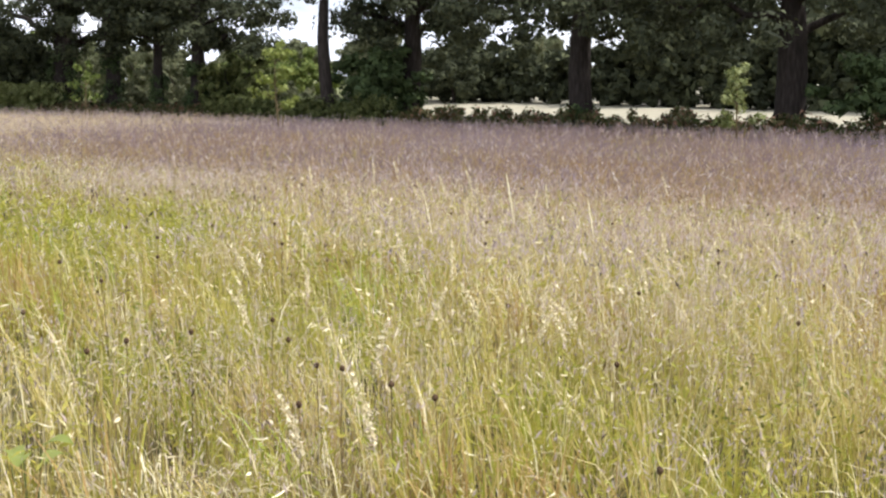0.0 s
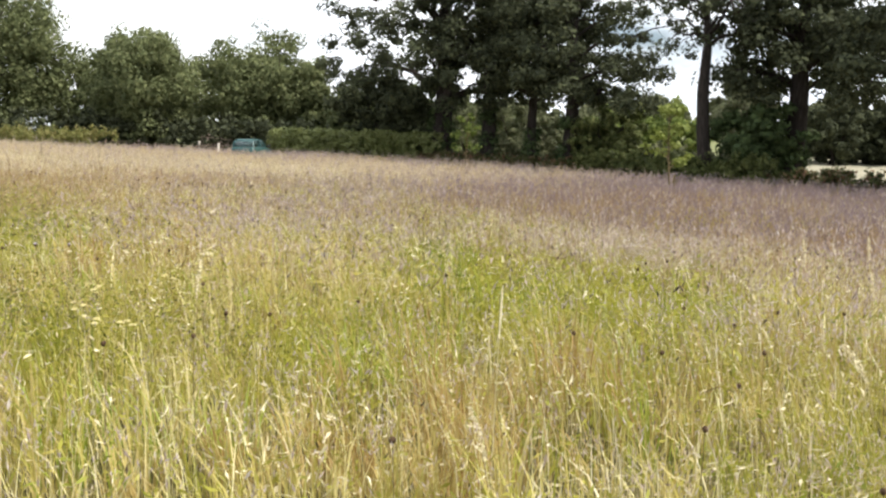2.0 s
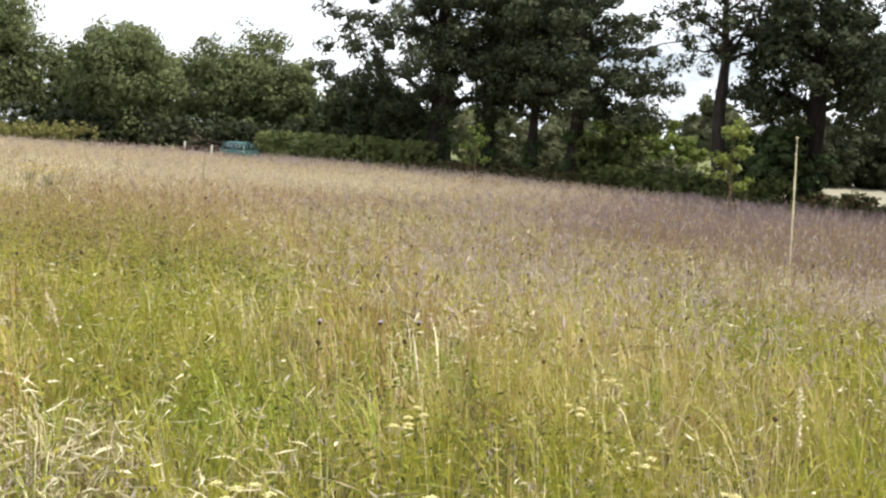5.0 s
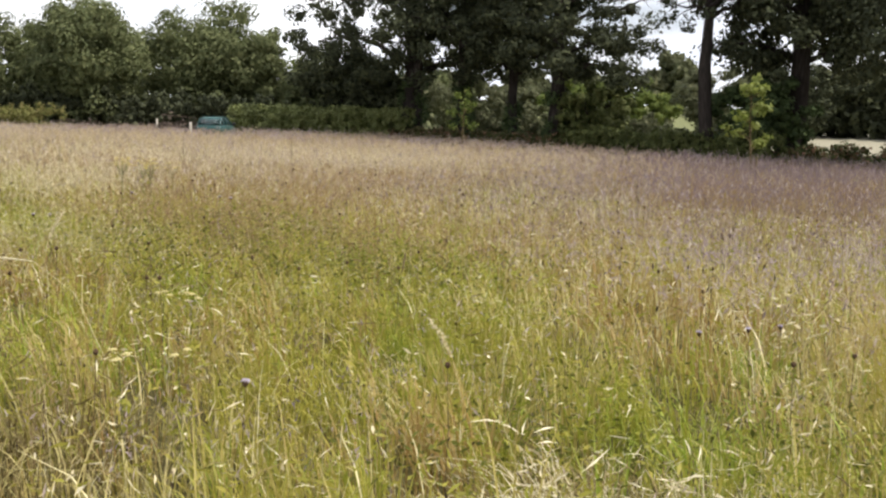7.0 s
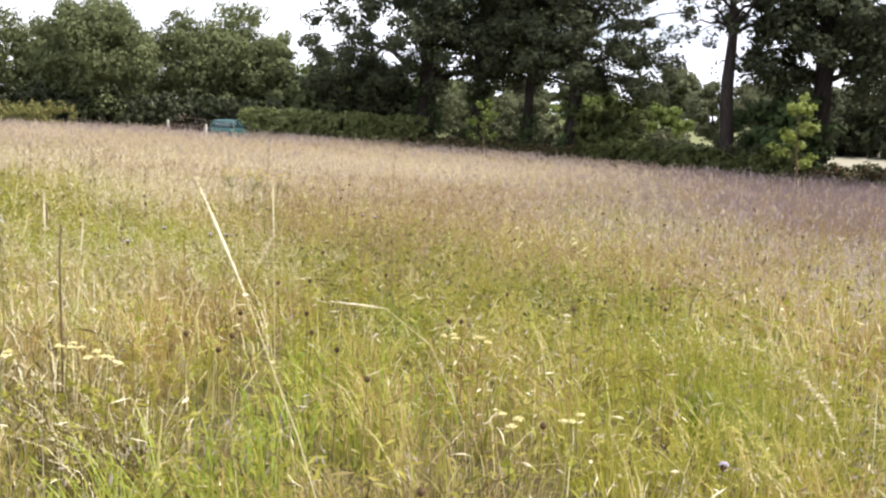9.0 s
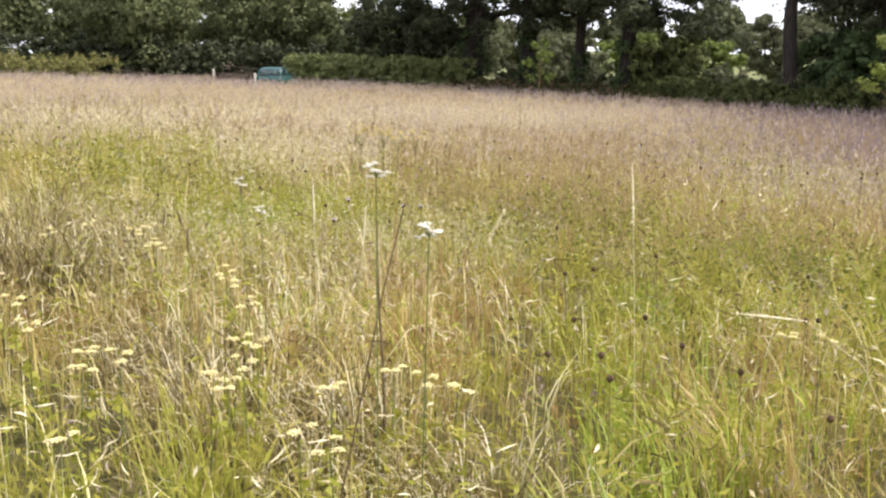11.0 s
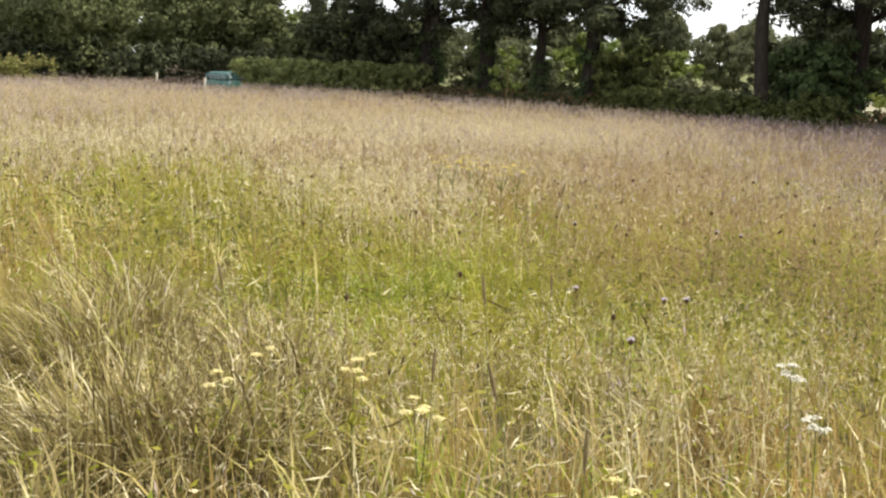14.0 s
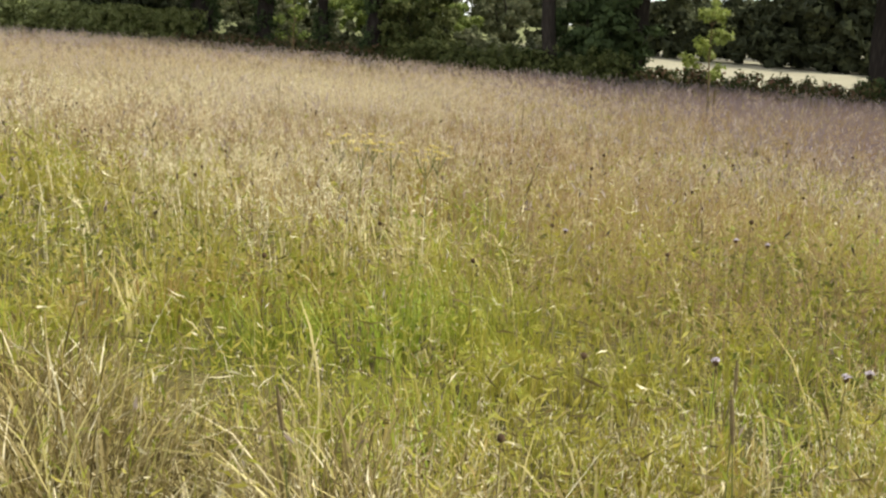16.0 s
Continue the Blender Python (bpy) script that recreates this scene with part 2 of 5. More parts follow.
def land(x, y):
    """Height of the ground: it falls gently to the east, flattens towards the hedge and rises beyond it."""
    x, y = np.asarray(x, float), np.asarray(y, float)
    k = np.clip((y - 12) / 40, 0, 1)
    k = k * k * (3 - 2 * k)
    xx = 60 * np.tanh(x / 60)
    z = -(0.05 * (1 - k) + 0.024 * k) * xx
    z = z - 0.2 * np.clip((y - 25) / 25, 0, 1) * np.clip((x + 26) / 16, 0, 1)
    s = behind(x, y)
    z = z + (0.062 - 0.016 * np.clip(x / 25, 0, 1)) * np.clip(s - 1.5, 0, 56) + 6.0 * (1 - np.exp(-np.clip(s - 60, 0, None) / 160))
    return z + 0.035 * np.sin(0.9 * x + 0.4 * y) * np.cos(0.7 * y - 0.3 * x)


def mesh_of(name, verts, quads=None, tris=None, mat=None, smooth=False):
    verts = np.asarray(verts, np.float32).reshape(-1, 3)
    quads = np.zeros((0, 4), np.int32) if quads is None else np.asarray(quads, np.int32)
    tris = np.zeros((0, 3), np.int32) if tris is None else np.asarray(tris, np.int32)
    if quads.shape[1] == 3:
        quads, tris = np.zeros((0, 4), np.int32), quads
    me = bpy.data.meshes.new(name)
    me.vertices.add(len(verts))
    me.vertices.foreach_set("co", verts.ravel())
    loops = np.concatenate([quads.ravel(), tris.ravel()])
    me.loops.add(len(loops))
    me.loops.foreach_set("vertex_index", loops)
    starts = np.concatenate([np.arange(len(quads)) * 4, len(quads) * 4 + np.arange(len(tris)) * 3])
    me.polygons.add(len(starts))
    me.polygons.foreach_set("loop_start", starts.astype(np.int32))
    if smooth:
        me.polygons.foreach_set("use_smooth", np.ones(len(starts), bool))
    me.update(calc_edges=True)
    if mat:
        me.materials.append(mat)
    return me


def part(name, me, parent=None, label=""):
    ob = new(name, me)
    if parent is not None:
        ob.parent = parent
    return tagged(ob, label)


def thing(name, at, label, category, group="", turn=0.0):
    ob = new(name)
    ob.matrix_basis = pose(*at, 0, 0, turn)
    return tagged(ob, label, category, group)


def sheet(name, xs, ys, mat):
    gx, gy = np.meshgrid(xs, ys)
    verts = np.stack([gx, gy, land(gx, gy)], -1).reshape(-1, 3)
    a = (np.arange(len(ys) - 1)[:, None] * len(xs) + np.arange(len(xs) - 1)).ravel()
    return mesh_of(name, verts, np.stack([a, a + 1, a + 1 + len(xs), a + len(xs)], 1), mat=mat, smooth=True)


# ---------------------------------------------------------------- ground
def ground_material():
    mat = surface("meadow_soil", [(0.040, 0.036, 0.014), (0.075, 0.066, 0.026), (0.12, 0.10, 0.04)], 2.0, 0.95, bump=0.6, fine=25)
    n, l = mat.node_tree.nodes, mat.node_tree.links
    skin = n["Principled BSDF"]
    skin.inputs["Specular IOR Level"].default_value = 0.05
    soil = skin.inputs["Base Color"].links[0].from_socket
    pos, dot = n.new("ShaderNodeTexCoord"), n.new("ShaderNodeVectorMath")
    dot.operation = "DOT_PRODUCT"
    dot.inputs[1].default_value = (*BEYOND, 0)
    edge_ = n.new("ShaderNodeMapRange")
    at = float(A0 @ BEYOND)
    edge_.inputs["From Min"].default_value, edge_.inputs["From Max"].default_value = at + 4, at + 7
    hay, noi = ramp(n, [(0.235, 0.217, 0.153), (0.285, 0.265, 0.195), (0.34, 0.318, 0.242)]), n.new("ShaderNodeTexNoise")
    noi.inputs["Scale"].default_value, noi.inputs["Detail"].default_value = 0.6, 8
    mix = n.new("ShaderNodeMixRGB")
    l.new(pos.outputs["Object"], dot.inputs[0])
    l.new(dot.outputs["Value"], edge_.inputs["Value"])
    l.new(pos.outputs["Object"], noi.inputs["Vector"])
    l.new(noi.outputs["Fac"], hay.inputs["Fac"])
    run, east, turf = n.new("ShaderNodeVectorMath"), n.new("ShaderNodeMapRange"), n.new("ShaderNodeMixRGB")
    run.operation = "DOT_PRODUCT"
    run.inputs[1].default_value = (*ALONG, 0)
    start = float(A0 @ ALONG)
    east.inputs["From Min"].default_value, east.inputs["From Max"].default_value = start + 3, start + 9
    turf.inputs["Color1"].default_value = (0.15, 0.16, 0.075, 1)
    l.new(pos.outputs["Object"], run.inputs[0])
    l.new(run.outputs["Value"], east.inputs["Value"])
    l.new(east.outputs["Result"], turf.inputs["Fac"])
    l.new(hay.outputs["Color"], turf.inputs["Color2"])
    l.new(edge_.outputs["Result"], mix.inputs["Fac"])
    l.new(soil, mix.inputs["Color1"])
    l.new(turf.outputs["Color"], mix.inputs["Color2"])
    l.new(mix.outputs["Color"], skin.inputs["Base Color"])
    return mat


far = np.array([100, 140, 200, 300, 500, 900, 1600, 3000])
line = np.concatenate([-far[::-1], np.arange(-90, 91, 1.5), far])
tagged(new("ground", sheet("ground", line, line + 40, ground_material())),
       "meadow soil under long grass with a pale hay field beyond", "ground", kind="structure")

# ---------------------------------------------------------------- trees and shrubs


def tube(path, radii, sides=8, knobbly=0.0, rng=None):
    """A tapered limb along a path. Returns vertices and quads."""
    path, radii = np.asarray(path, float), np.asarray(radii, float)
    ahead = np.gradient(path, axis=0)
    ahead /= np.linalg.norm(ahead, axis=1, keepdims=True) + 1e-9
    side = np.cross(ahead, [0.31, 0.17, 0.93])
    weak = np.linalg.norm(side, axis=1) < 0.25
    side[weak] = np.cross(ahead[weak], [1.0, 0.1, 0.0])
    side /= np.linalg.norm(side, axis=1, keepdims=True)
    other = np.cross(ahead, side)
    a = np.linspace(0, 2 * np.pi, sides, endpoint=False)
    r = np.repeat(radii[:, None], sides, 1)
    if knobbly:
        r = r * (1 + knobbly * rng.standard_normal(r.shape))
    v = path[:, None] + r[..., None] * (np.cos(a)[None, :, None] * side[:, None] + np.sin(a)[None, :, None] * other[:, None])
    n = len(path)
    i = (np.arange(n - 1)[:, None] * sides + np.arange(sides)).ravel()
    j = (np.arange(n - 1)[:, None] * sides + (np.arange(sides) + 1) % sides).ravel()
    return v.reshape(-1, 3), np.stack([i, j, j + sides, i + sides], 1)


def joined(pieces):
    vs, qs, k = [], [], 0
    for v, q in pieces:
        vs.append(v)
        qs.append(q + k)
        k += len(v)
    return np.concatenate(vs), np.concatenate(qs)


def leaves(centres, radii, each, size, rng, shell=0.5, upward=0.5, outward=1.5):
    """Clouds of small pointed leaves that mostly face out of their clump."""
    centres, radii = np.repeat(centres, each, 0), np.repeat(radii, each, 0)
    d = rng.standard_normal((len(centres), 3))
    d /= np.linalg.norm(d, axis=1, keepdims=True)
    p = centres + d * radii * (rng.random((len(d), 1)) ** shell)
    nrm = rng.standard_normal(d.shape) * 0.75 + d * outward + [0, 0, upward]
    nrm /= np.linalg.norm(nrm, axis=1, keepdims=True)
    u = np.cross(nrm, rng.standard_normal(d.shape))
    u /= np.linalg.norm(u, axis=1, keepdims=True) + 1e-9
    w = np.cross(nrm, u)
    s = size * (0.55 + 0.9 * rng.random((len(d), 1)))
    k = (0.35 + 0.3 * rng.random((len(d), 1))) * 1.3
    v = np.stack([p + u * s, p - u * s * 0.6 + w * s * k, p - u * s * 0.6 - w * s * k], 1).reshape(-1, 3)
    return v, np.arange(len(v)).reshape(-1, 3)


def limb(start, end, r0, rng, sag=0.1, n=6):
    t = np.linspace(0, 1, n)[:, None]
    path = start + (end - start) * t
    length = np.linalg.norm(end - start)
    path[:, 2] += length * sag * np.sin(t[:, 0] * np.pi)
    path[1:-1] += rng.standard_normal((n - 2, 3)) * length * 0.035
    return path, r0 * (1 - 0.85 * t[:, 0])


def oak(at, height, girth, spread, low, label, seed, lean=(0.0, 0.0), fork=None, dense=1.0, ivy=0.0, sprays=120, skirt=0, clump=0.8, inner=2):
    """A hedgerow oak: furrowed trunk with root flare, spreading limbs, and a ragged crown with gaps."""
    rng = np.random.default_rng(seed)
    root = thing("oak_tree", (at[0], at[1], float(land(*at)) - 0.1), label, "tree", "hedgerow oaks")
    top = height * 0.72
    hs = np.array([0, 0.25, 0.7, 1.5, 3, 5, 7.5, 10, top])
    hs = hs[hs <= top]
    path = np.stack([lean[0] * hs + 0.10 * np.sin(hs * 0.8 + seed), lean[1] * hs + 0.1 * np.cos(hs * 0.6 + seed), hs], 1)
    radii = girth * np.interp(hs, [0, 0.25, 0.7, 1.5, 5, top], [1.7, 1.35, 1.1, 1.0, 0.86, 0.22])
    part("trunk", mesh_of("trunk", *tube(path, radii, 12, 0.05, rng), mat=M_BARK, smooth=True), root)
    ends, count = [], 16
    for n in range(count):
        f = (n + rng.random()) / count
        z0 = low + 0.2 + (top - low - 1.0) * f
        if fork and n < 3:
            z0 = fork + 0.3 * n
        a = n * 2.4 + rng.random()
        reach = spread * (0.55 + 0.5 * rng.random()) * (1.0 - 0.45 * f)
        p0 = np.array([np.interp(z0, path[:, 2], path[:, 0]), np.interp(z0, path[:, 2], path[:, 1]), z0])
        p1 = p0 + [math.cos(a) * reach, math.sin(a) * reach, reach * (0.25 + 0.55 * f) - 0.6 * (1 - f)]
        lp, lr = limb(p0, p1, girth * 0.34 * (1 - 0.5 * f), rng, 0.12)
        pieces = [tube(lp, lr, 7, 0.04, rng)]
        ends += [lp[3], lp[4], lp[5]]
        for _ in range(3):
            k = rng.integers(2, 5)
            q = lp[k] + rng.standard_normal(3) * [1.7, 1.7, 0.9] * spread / 7
            sp, sr = limb(lp[k], q, lr[k] * 0.55, rng, 0.05, 5)
            pieces.append(tube(sp, sr, 5))
            ends += [sp[3], q]
        part("limb", mesh_of("limb", *joined(pieces), mat=M_BARK, smooth=True), root)
    extra = int(46 * dense)
    d = rng.standard_normal((extra, 3))
    d /= np.linalg.norm(d, axis=1, keepdims=True)
    mid = np.array([lean[0] * height * 0.5, lean[1] * height * 0.5, (height + low) / 2])
    hull = mid + d * [spread * 0.86, spread * 0.86, (height - low) / 2 * 0.92] * (rng.random((extra, 1)) ** 0.4)
    a = rng.random(skirt) * 6.283
    out_ = spread * (0.2 + 0.7 * np.sqrt(rng.random(skirt)))
    hem = np.stack([np.cos(a) * out_, np.sin(a) * out_, low + 4.0 * rng.random(skirt) ** 0.8], 1)
    centres = np.concatenate([np.array(ends) + rng.standard_normal((len(ends), 3)) * 0.35, hull, hem])
    keep = centres[:, 2] > low - 1.2 + 0.9 * rng.random(len(centres))
    keep &= rng.random(len(keep)) < 0.78
    centres = centres[keep]
    r = clump * (0.55 + 0.75 * rng.random((len(centres), 1))) * np.array([1.15, 1.15, 0.78])
    below = centres[:, 2] < 11.5
    fine = leaves(centres[below], r[below], sprays, 0.125, rng, 0.3)
    coarse = leaves(centres[~below], r[~below], max(20, sprays // 4), 0.24, rng, 0.4)
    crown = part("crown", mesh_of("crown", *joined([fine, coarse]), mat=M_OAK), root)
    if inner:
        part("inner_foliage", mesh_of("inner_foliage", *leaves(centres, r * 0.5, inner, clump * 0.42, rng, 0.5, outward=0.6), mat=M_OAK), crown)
    if ivy:
        k = 60
        hz = rng.random(k) * ivy
        ang = rng.random(k) * 6.283
        rr = girth * (1.05 + 0.25 * rng.random(k))
        c = np.stack([np.cos(ang) * rr + lean[0] * hz, np.sin(ang) * rr + lean[1] * hz, hz], 1)
        part("ivy", mesh_of("ivy", *leaves(c, np.full((k, 3), 0.38), 26, 0.11, rng), mat=M_HOLLY), root, "dark ivy clinging to the trunk")
    return root


def bushy(name, at, size, mat, label, category, seed, clumps=90, each=46, leaf=0.16, group="", trunk=True, base=0.12, lumpy=0.24):
    """A rounded tree or shrub whose foliage comes nearly to the ground, uneven in outline."""
    rng = np.random.default_rng(seed)
    root = thing(name, (at[0], at[1], float(land(*at)) - 0.05), label, category, group)
    sx, sy, h = size
    d = rng.standard_normal((clumps, 3))
    d /= np.linalg.norm(d, axis=1, keepdims=True)
    bump = 1 + lumpy * np.sin(3 * d[:, :1] + seed) * np.cos(2.6 * d[:, 1:2] + 2 * seed) + 0.1 * rng.standard_normal((clumps, 1))
    depth = rng.random((clumps, 1)) ** 0.33
    mid = h * (0.5 + base / 2)
    c = d * [sx, sy, h * (0.5 - base / 2)] * 0.94 * bump * depth
    c[:, 2] += mid
    c[:, 2] = np.maximum(c[:, 2], h * base * 0.6 + 0.1)
    low = np.clip(1 - c[:, 2] / mid, 0, 1)
    c[:, :2] *= (1 - 0.25 * low[:, None])
    r = min(sx, h / 2) * (0.14 + 0.12 * rng.random((clumps, 1))) * np.array([1.1, 1.1, 0.85])
    part("foliage", mesh_of("foliage", *leaves(c, r, each, leaf, rng, 0.22, outward=2.6), mat=mat), root)
    core = (c[rng.permutation(clumps)[: clumps * 4 // 5]] - [0, 0, mid]) * [0.86, 0.86, 0.88] + [0, 0, mid]
    part("inner_foliage", mesh_of("inner_foliage", *leaves(core, r[: len(core)] * 0.55, 11, max(leaf * 2.4, 0.3), rng), mat=mat), root)
    if trunk:
        pieces = []
        for n in range(3):
            tip = np.array([sx * 0.4 * math.cos(n * 2.1 + seed), sy * 0.4 * math.sin(n * 2.1 + seed), h * 0.8])
            lp, lr = limb(np.array([0.12 * n - 0.12, 0.05 * n, 0.0]), tip, 0.02 * h + 0.03, rng, 0.03, 7)
            pieces.append(tube(lp, lr, 7, 0.03, rng))
        part("trunk", mesh_of("trunk", *joined(pieces), mat=M_BARK, smooth=True), root)
    return root


def hedge(name, line_pts, width, height, mat, label, seed, per_metre=26, each=30, leaf=0.10, ragged=0.15, category="hedge", woody=2.5):
    """A length of hedge on the ground along a line: woody stems inside, leaf sprays outside."""
    rng = np.random.default_rng(seed)
    pts = np.asarray(line_pts, float)
    seg = np.linalg.norm(np.diff(pts, axis=0), axis=1)
    total = seg.sum()
    cum = np.concatenate([[0], np.cumsum(seg)])
    root = thing(name, (pts[0, 0], pts[0, 1], float(land(*pts[0]))), label, category)
    zero = np.array([pts[0, 0], pts[0, 1], float(land(*pts[0]))])
    n = int(total * per_metre)
    s = rng.random(n) * total
    x, y = np.interp(s, cum, pts[:, 0]), np.interp(s, cum, pts[:, 1])
    hh = height * (1 + ragged * (np.sin(s * 1.3 + seed) * 0.6 + np.sin(s * 3.7) * 0.4) + ragged * 0.5 * rng.standard_normal(n))
    off = (rng.random((n, 2)) - 0.5) * width
    x, y = x + off[:, 0], y + off[:, 1]
    z = land(x, y) + 0.1 + (rng.random(n) ** 0.6) * np.maximum(hh - 0.15, 0.1)
    c = np.stack([x, y, z], 1) - zero
    r = np.full((n, 3), 0.30) * (0.7 + 0.6 * rng.random((n, 1)))
    tagged(part("foliage", mesh_of("foliage", *leaves(c, r, each, leaf, rng), mat=mat), root), kind="stuff")
    pieces = []
    for k in range(int(total * woody)):
        q = rng.random() * total
        b = np.array([np.interp(q, cum, pts[:, 0]), np.interp(q, cum, pts[:, 1]), 0])
        b[:2] += (rng.random(2) - 0.5) * width * 0.5
        b[2] = land(b[0], b[1])
        b -= zero
        lp, lr = limb(b, b + [rng.standard_normal() * 0.3, rng.standard_normal() * 0.3, height * 0.85], 0.025, rng, 0.0, 4)
        pieces.append(tube(lp, lr, 5))
    tagged(part("stems", mesh_of("stems", *joined(pieces), mat=M_BARK), root, "bare woody stems inside the hedge"), kind="stuff")
    return root


def sapling(at, height, label, seed, mat, clumps=16, leaf=0.10, each=26, staked=True):
    rng = np.random.default_rng(seed)
    root = thing("sapling", (at[0], at[1], float(land(*at)) - 0.03), label, "young tree", "young hedgerow trees")
    hs = np.linspace(0, height * 0.95, 8)
    path = np.stack([0.05 * np.sin(hs * 1.3 + seed), 0.05 * np.cos(hs + seed), hs], 1)
    pieces = [tube(path, 0.035 * (1 - 0.8 * hs / height), 7)]
    c = []
    for n in range(clumps):
        z = height * (0.32 + 0.64 * rng.random())
        a, out_ = rng.random() * 6.283, (height * 0.20 * (1.2 - z / height) + 0.15) * (0.4 + 1.1 * rng.random())
        p0 = np.array([np.interp(z, hs, path[:, 0]), np.interp(z, hs, path[:, 1]), z])
        p1 = p0 + [math.cos(a) * out_, math.sin(a) * out_, 0.05 + 0.45 * rng.random()]
        pieces.append(tube(*limb(p0, p1, 0.012, rng, 0.05, 4), 5))
        c += [p1, (p0 + 2 * p1) / 3]
    part("trunk", mesh_of("trunk", *joined(pieces), mat=M_BROWN, smooth=True), root)
    c = np.array(c)
    r = (0.15 + 0.14 * rng.random((len(c), 1))) * np.array([1.0, 1.0, 0.85]) * height / 3.5
    part("foliage", mesh_of("foliage", *leaves(c, r, each, leaf, rng), mat=mat), root)
    if staked:
        v, q = tube([[0.18, -0.1, 0], [0.18, -0.1, 0.5], [0.17, -0.1, 0.97], [0.17, -0.1, 1.0]], [0.032, 0.03, 0.028, 0.004], 8)
        part("stake", mesh_of("stake", v, q, mat=M_BROWN), root, "weathered brown timber support stake")
    return root


# the hedgerow oaks, from the western end
oak((-23.9, 72.7), 19, 0.72, 9.5, 4.2, "broad dark oak with an ivy-clad trunk at the hedge end", 3, ivy=5.2, dense=3.2, sprays=150, skirt=100, clump=0.80)
oak((-20.2, 70.3), 19, 0.46, 5.6, 4.2, "tall dark oak with a straight ivy-clad trunk", 5, (0.02, 0), ivy=4.8, dense=1.1, sprays=140, clump=0.80)
oak((-16.8, 68.4), 17, 0.30, 4.8, 4.2, "slender dark oak in the hedgerow", 8, (0.03, 0), ivy=3.0, dense=1.0, sprays=130, clump=0.74)
oak((-14.0, 66.0), 18, 0.42, 6.5, 4.0, "dark oak with drooping leafy limbs in the hedgerow", 11, (0.03, 0), ivy=3.6, dense=1.6, sprays=140, skirt=65, clump=0.80)
oak((-5.6, 59.5), 17, 0.36, 4.8, 6.2, "thin-crowned oak with a forked trunk against the sky", 14, (-0.02, 0), fork=7.4, dense=0.4, sprays=34, clump=0.46, inner=0)
oak((-1.3, 60.6), 19, 0.56, 4.9, 4.6, "heavy dark oak shading the low bramble hedge", 17, (0.04, 0), dense=2.0, ivy=2.2, sprays=170, skirt=90, clump=0.88, inner=3)
oak((6.8, 50.8), 18, 0.55, 7.4, 4.6, "heavy dark oak beside the pale hay field", 21, dense=2.0, ivy=1.5, sprays=170, skirt=110, clump=0.88, inner=3)
oak((15.0, 46.5), 18, 0.65, 7.6, 4.2, "dense dark oak with foliage hanging low", 24, dense=1.2, sprays=130, skirt=70, clump=1.0)
oak((25.0, 39.5), 18, 0.6, 7.4, 3.2, "dense dark oak at the hedge's eastern end", 27, dense=1.0, sprays=80, skirt=30, clump=1.0)

# dark understorey between the trunks
bushy("holly_bush", (-11.6, 66.2), (2.3, 1.9, 4.4), M_UNDER, "dull green rounded bush between two oaks", "bush", 31, 70, 70, 0.13)
bushy("holly_bush", (-3.0, 60.2), (2.3, 2.0, 4.7), M_HOLLY, "dark dome-shaped holly beside an oak trunk", "bush", 33, 80, 80, 0.13)
bushy("holly_bush", (-28.2, 73.6), (4.4, 3.0, 6.2), M_OAK, "dark leafy thicket under the end oak", "bush", 35, 110, 60, 0.17)
bushy("holly_bush", (18.5, 43.5), (3.2, 2.6, 4.0), M_HOLLY, "dark spreading bush under the oaks", "bush", 39, 80, 46, 0.14)

# the low hedges
hedge("bramble_hedge", [(-24.5, 71.2), (-13, 65.4)], 1.6, 0.95, M_BRAMBLE, "low dark bramble hedge in the shade of oaks", 41, 44, 40)
hedge("mixed_hedge", [(-13, 65.4), (-5, 58.8), (-2.4, 57.8)], 1.6, 1.45, M_UNDER, "dull green unclipped hedge between two oaks", 48, 50, 40, 0.10, ragged=0.2)
hedge("bramble_hedge", [(-2.4, 58.2), (0, 57.4), (6.6, 49.6), (24, 38)], 1.5, 1.0, M_BRAMBLE, "low ragged bramble hedge before a pale field", 42, 28, 34, ragged=0.3)
hedge("undergrowth", [tuple(A0 + ALONG * a + BEYOND * 5) for a in (-2, 10, 22)], 2.4, 1.6, M_FAR, "grey-green scrubby undergrowth beyond the oak trunks", 49, 26, 40, 0.13, ragged=0.35, category="scrub", woody=0.8)
hedge("clipped_hedge", [(-35.2, 71.3), (-24.6, 71.5)], 2.2, 2.15, M_HEDGE, "long flat-topped green hedge lit along its top", 43, 75, 50, 0.095, ragged=0.04)
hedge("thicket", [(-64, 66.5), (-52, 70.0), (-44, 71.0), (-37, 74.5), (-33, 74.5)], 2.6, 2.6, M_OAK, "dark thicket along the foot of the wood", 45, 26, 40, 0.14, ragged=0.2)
hedge("bracken_bank", [(-60, 57), (-45.6, 65.2)], 2.5, 1.55, M_FERN, "yellow-green bank of bracken along the wood's edge", 44, 40, 34, 0.09, ragged=0.2, category="bracken")

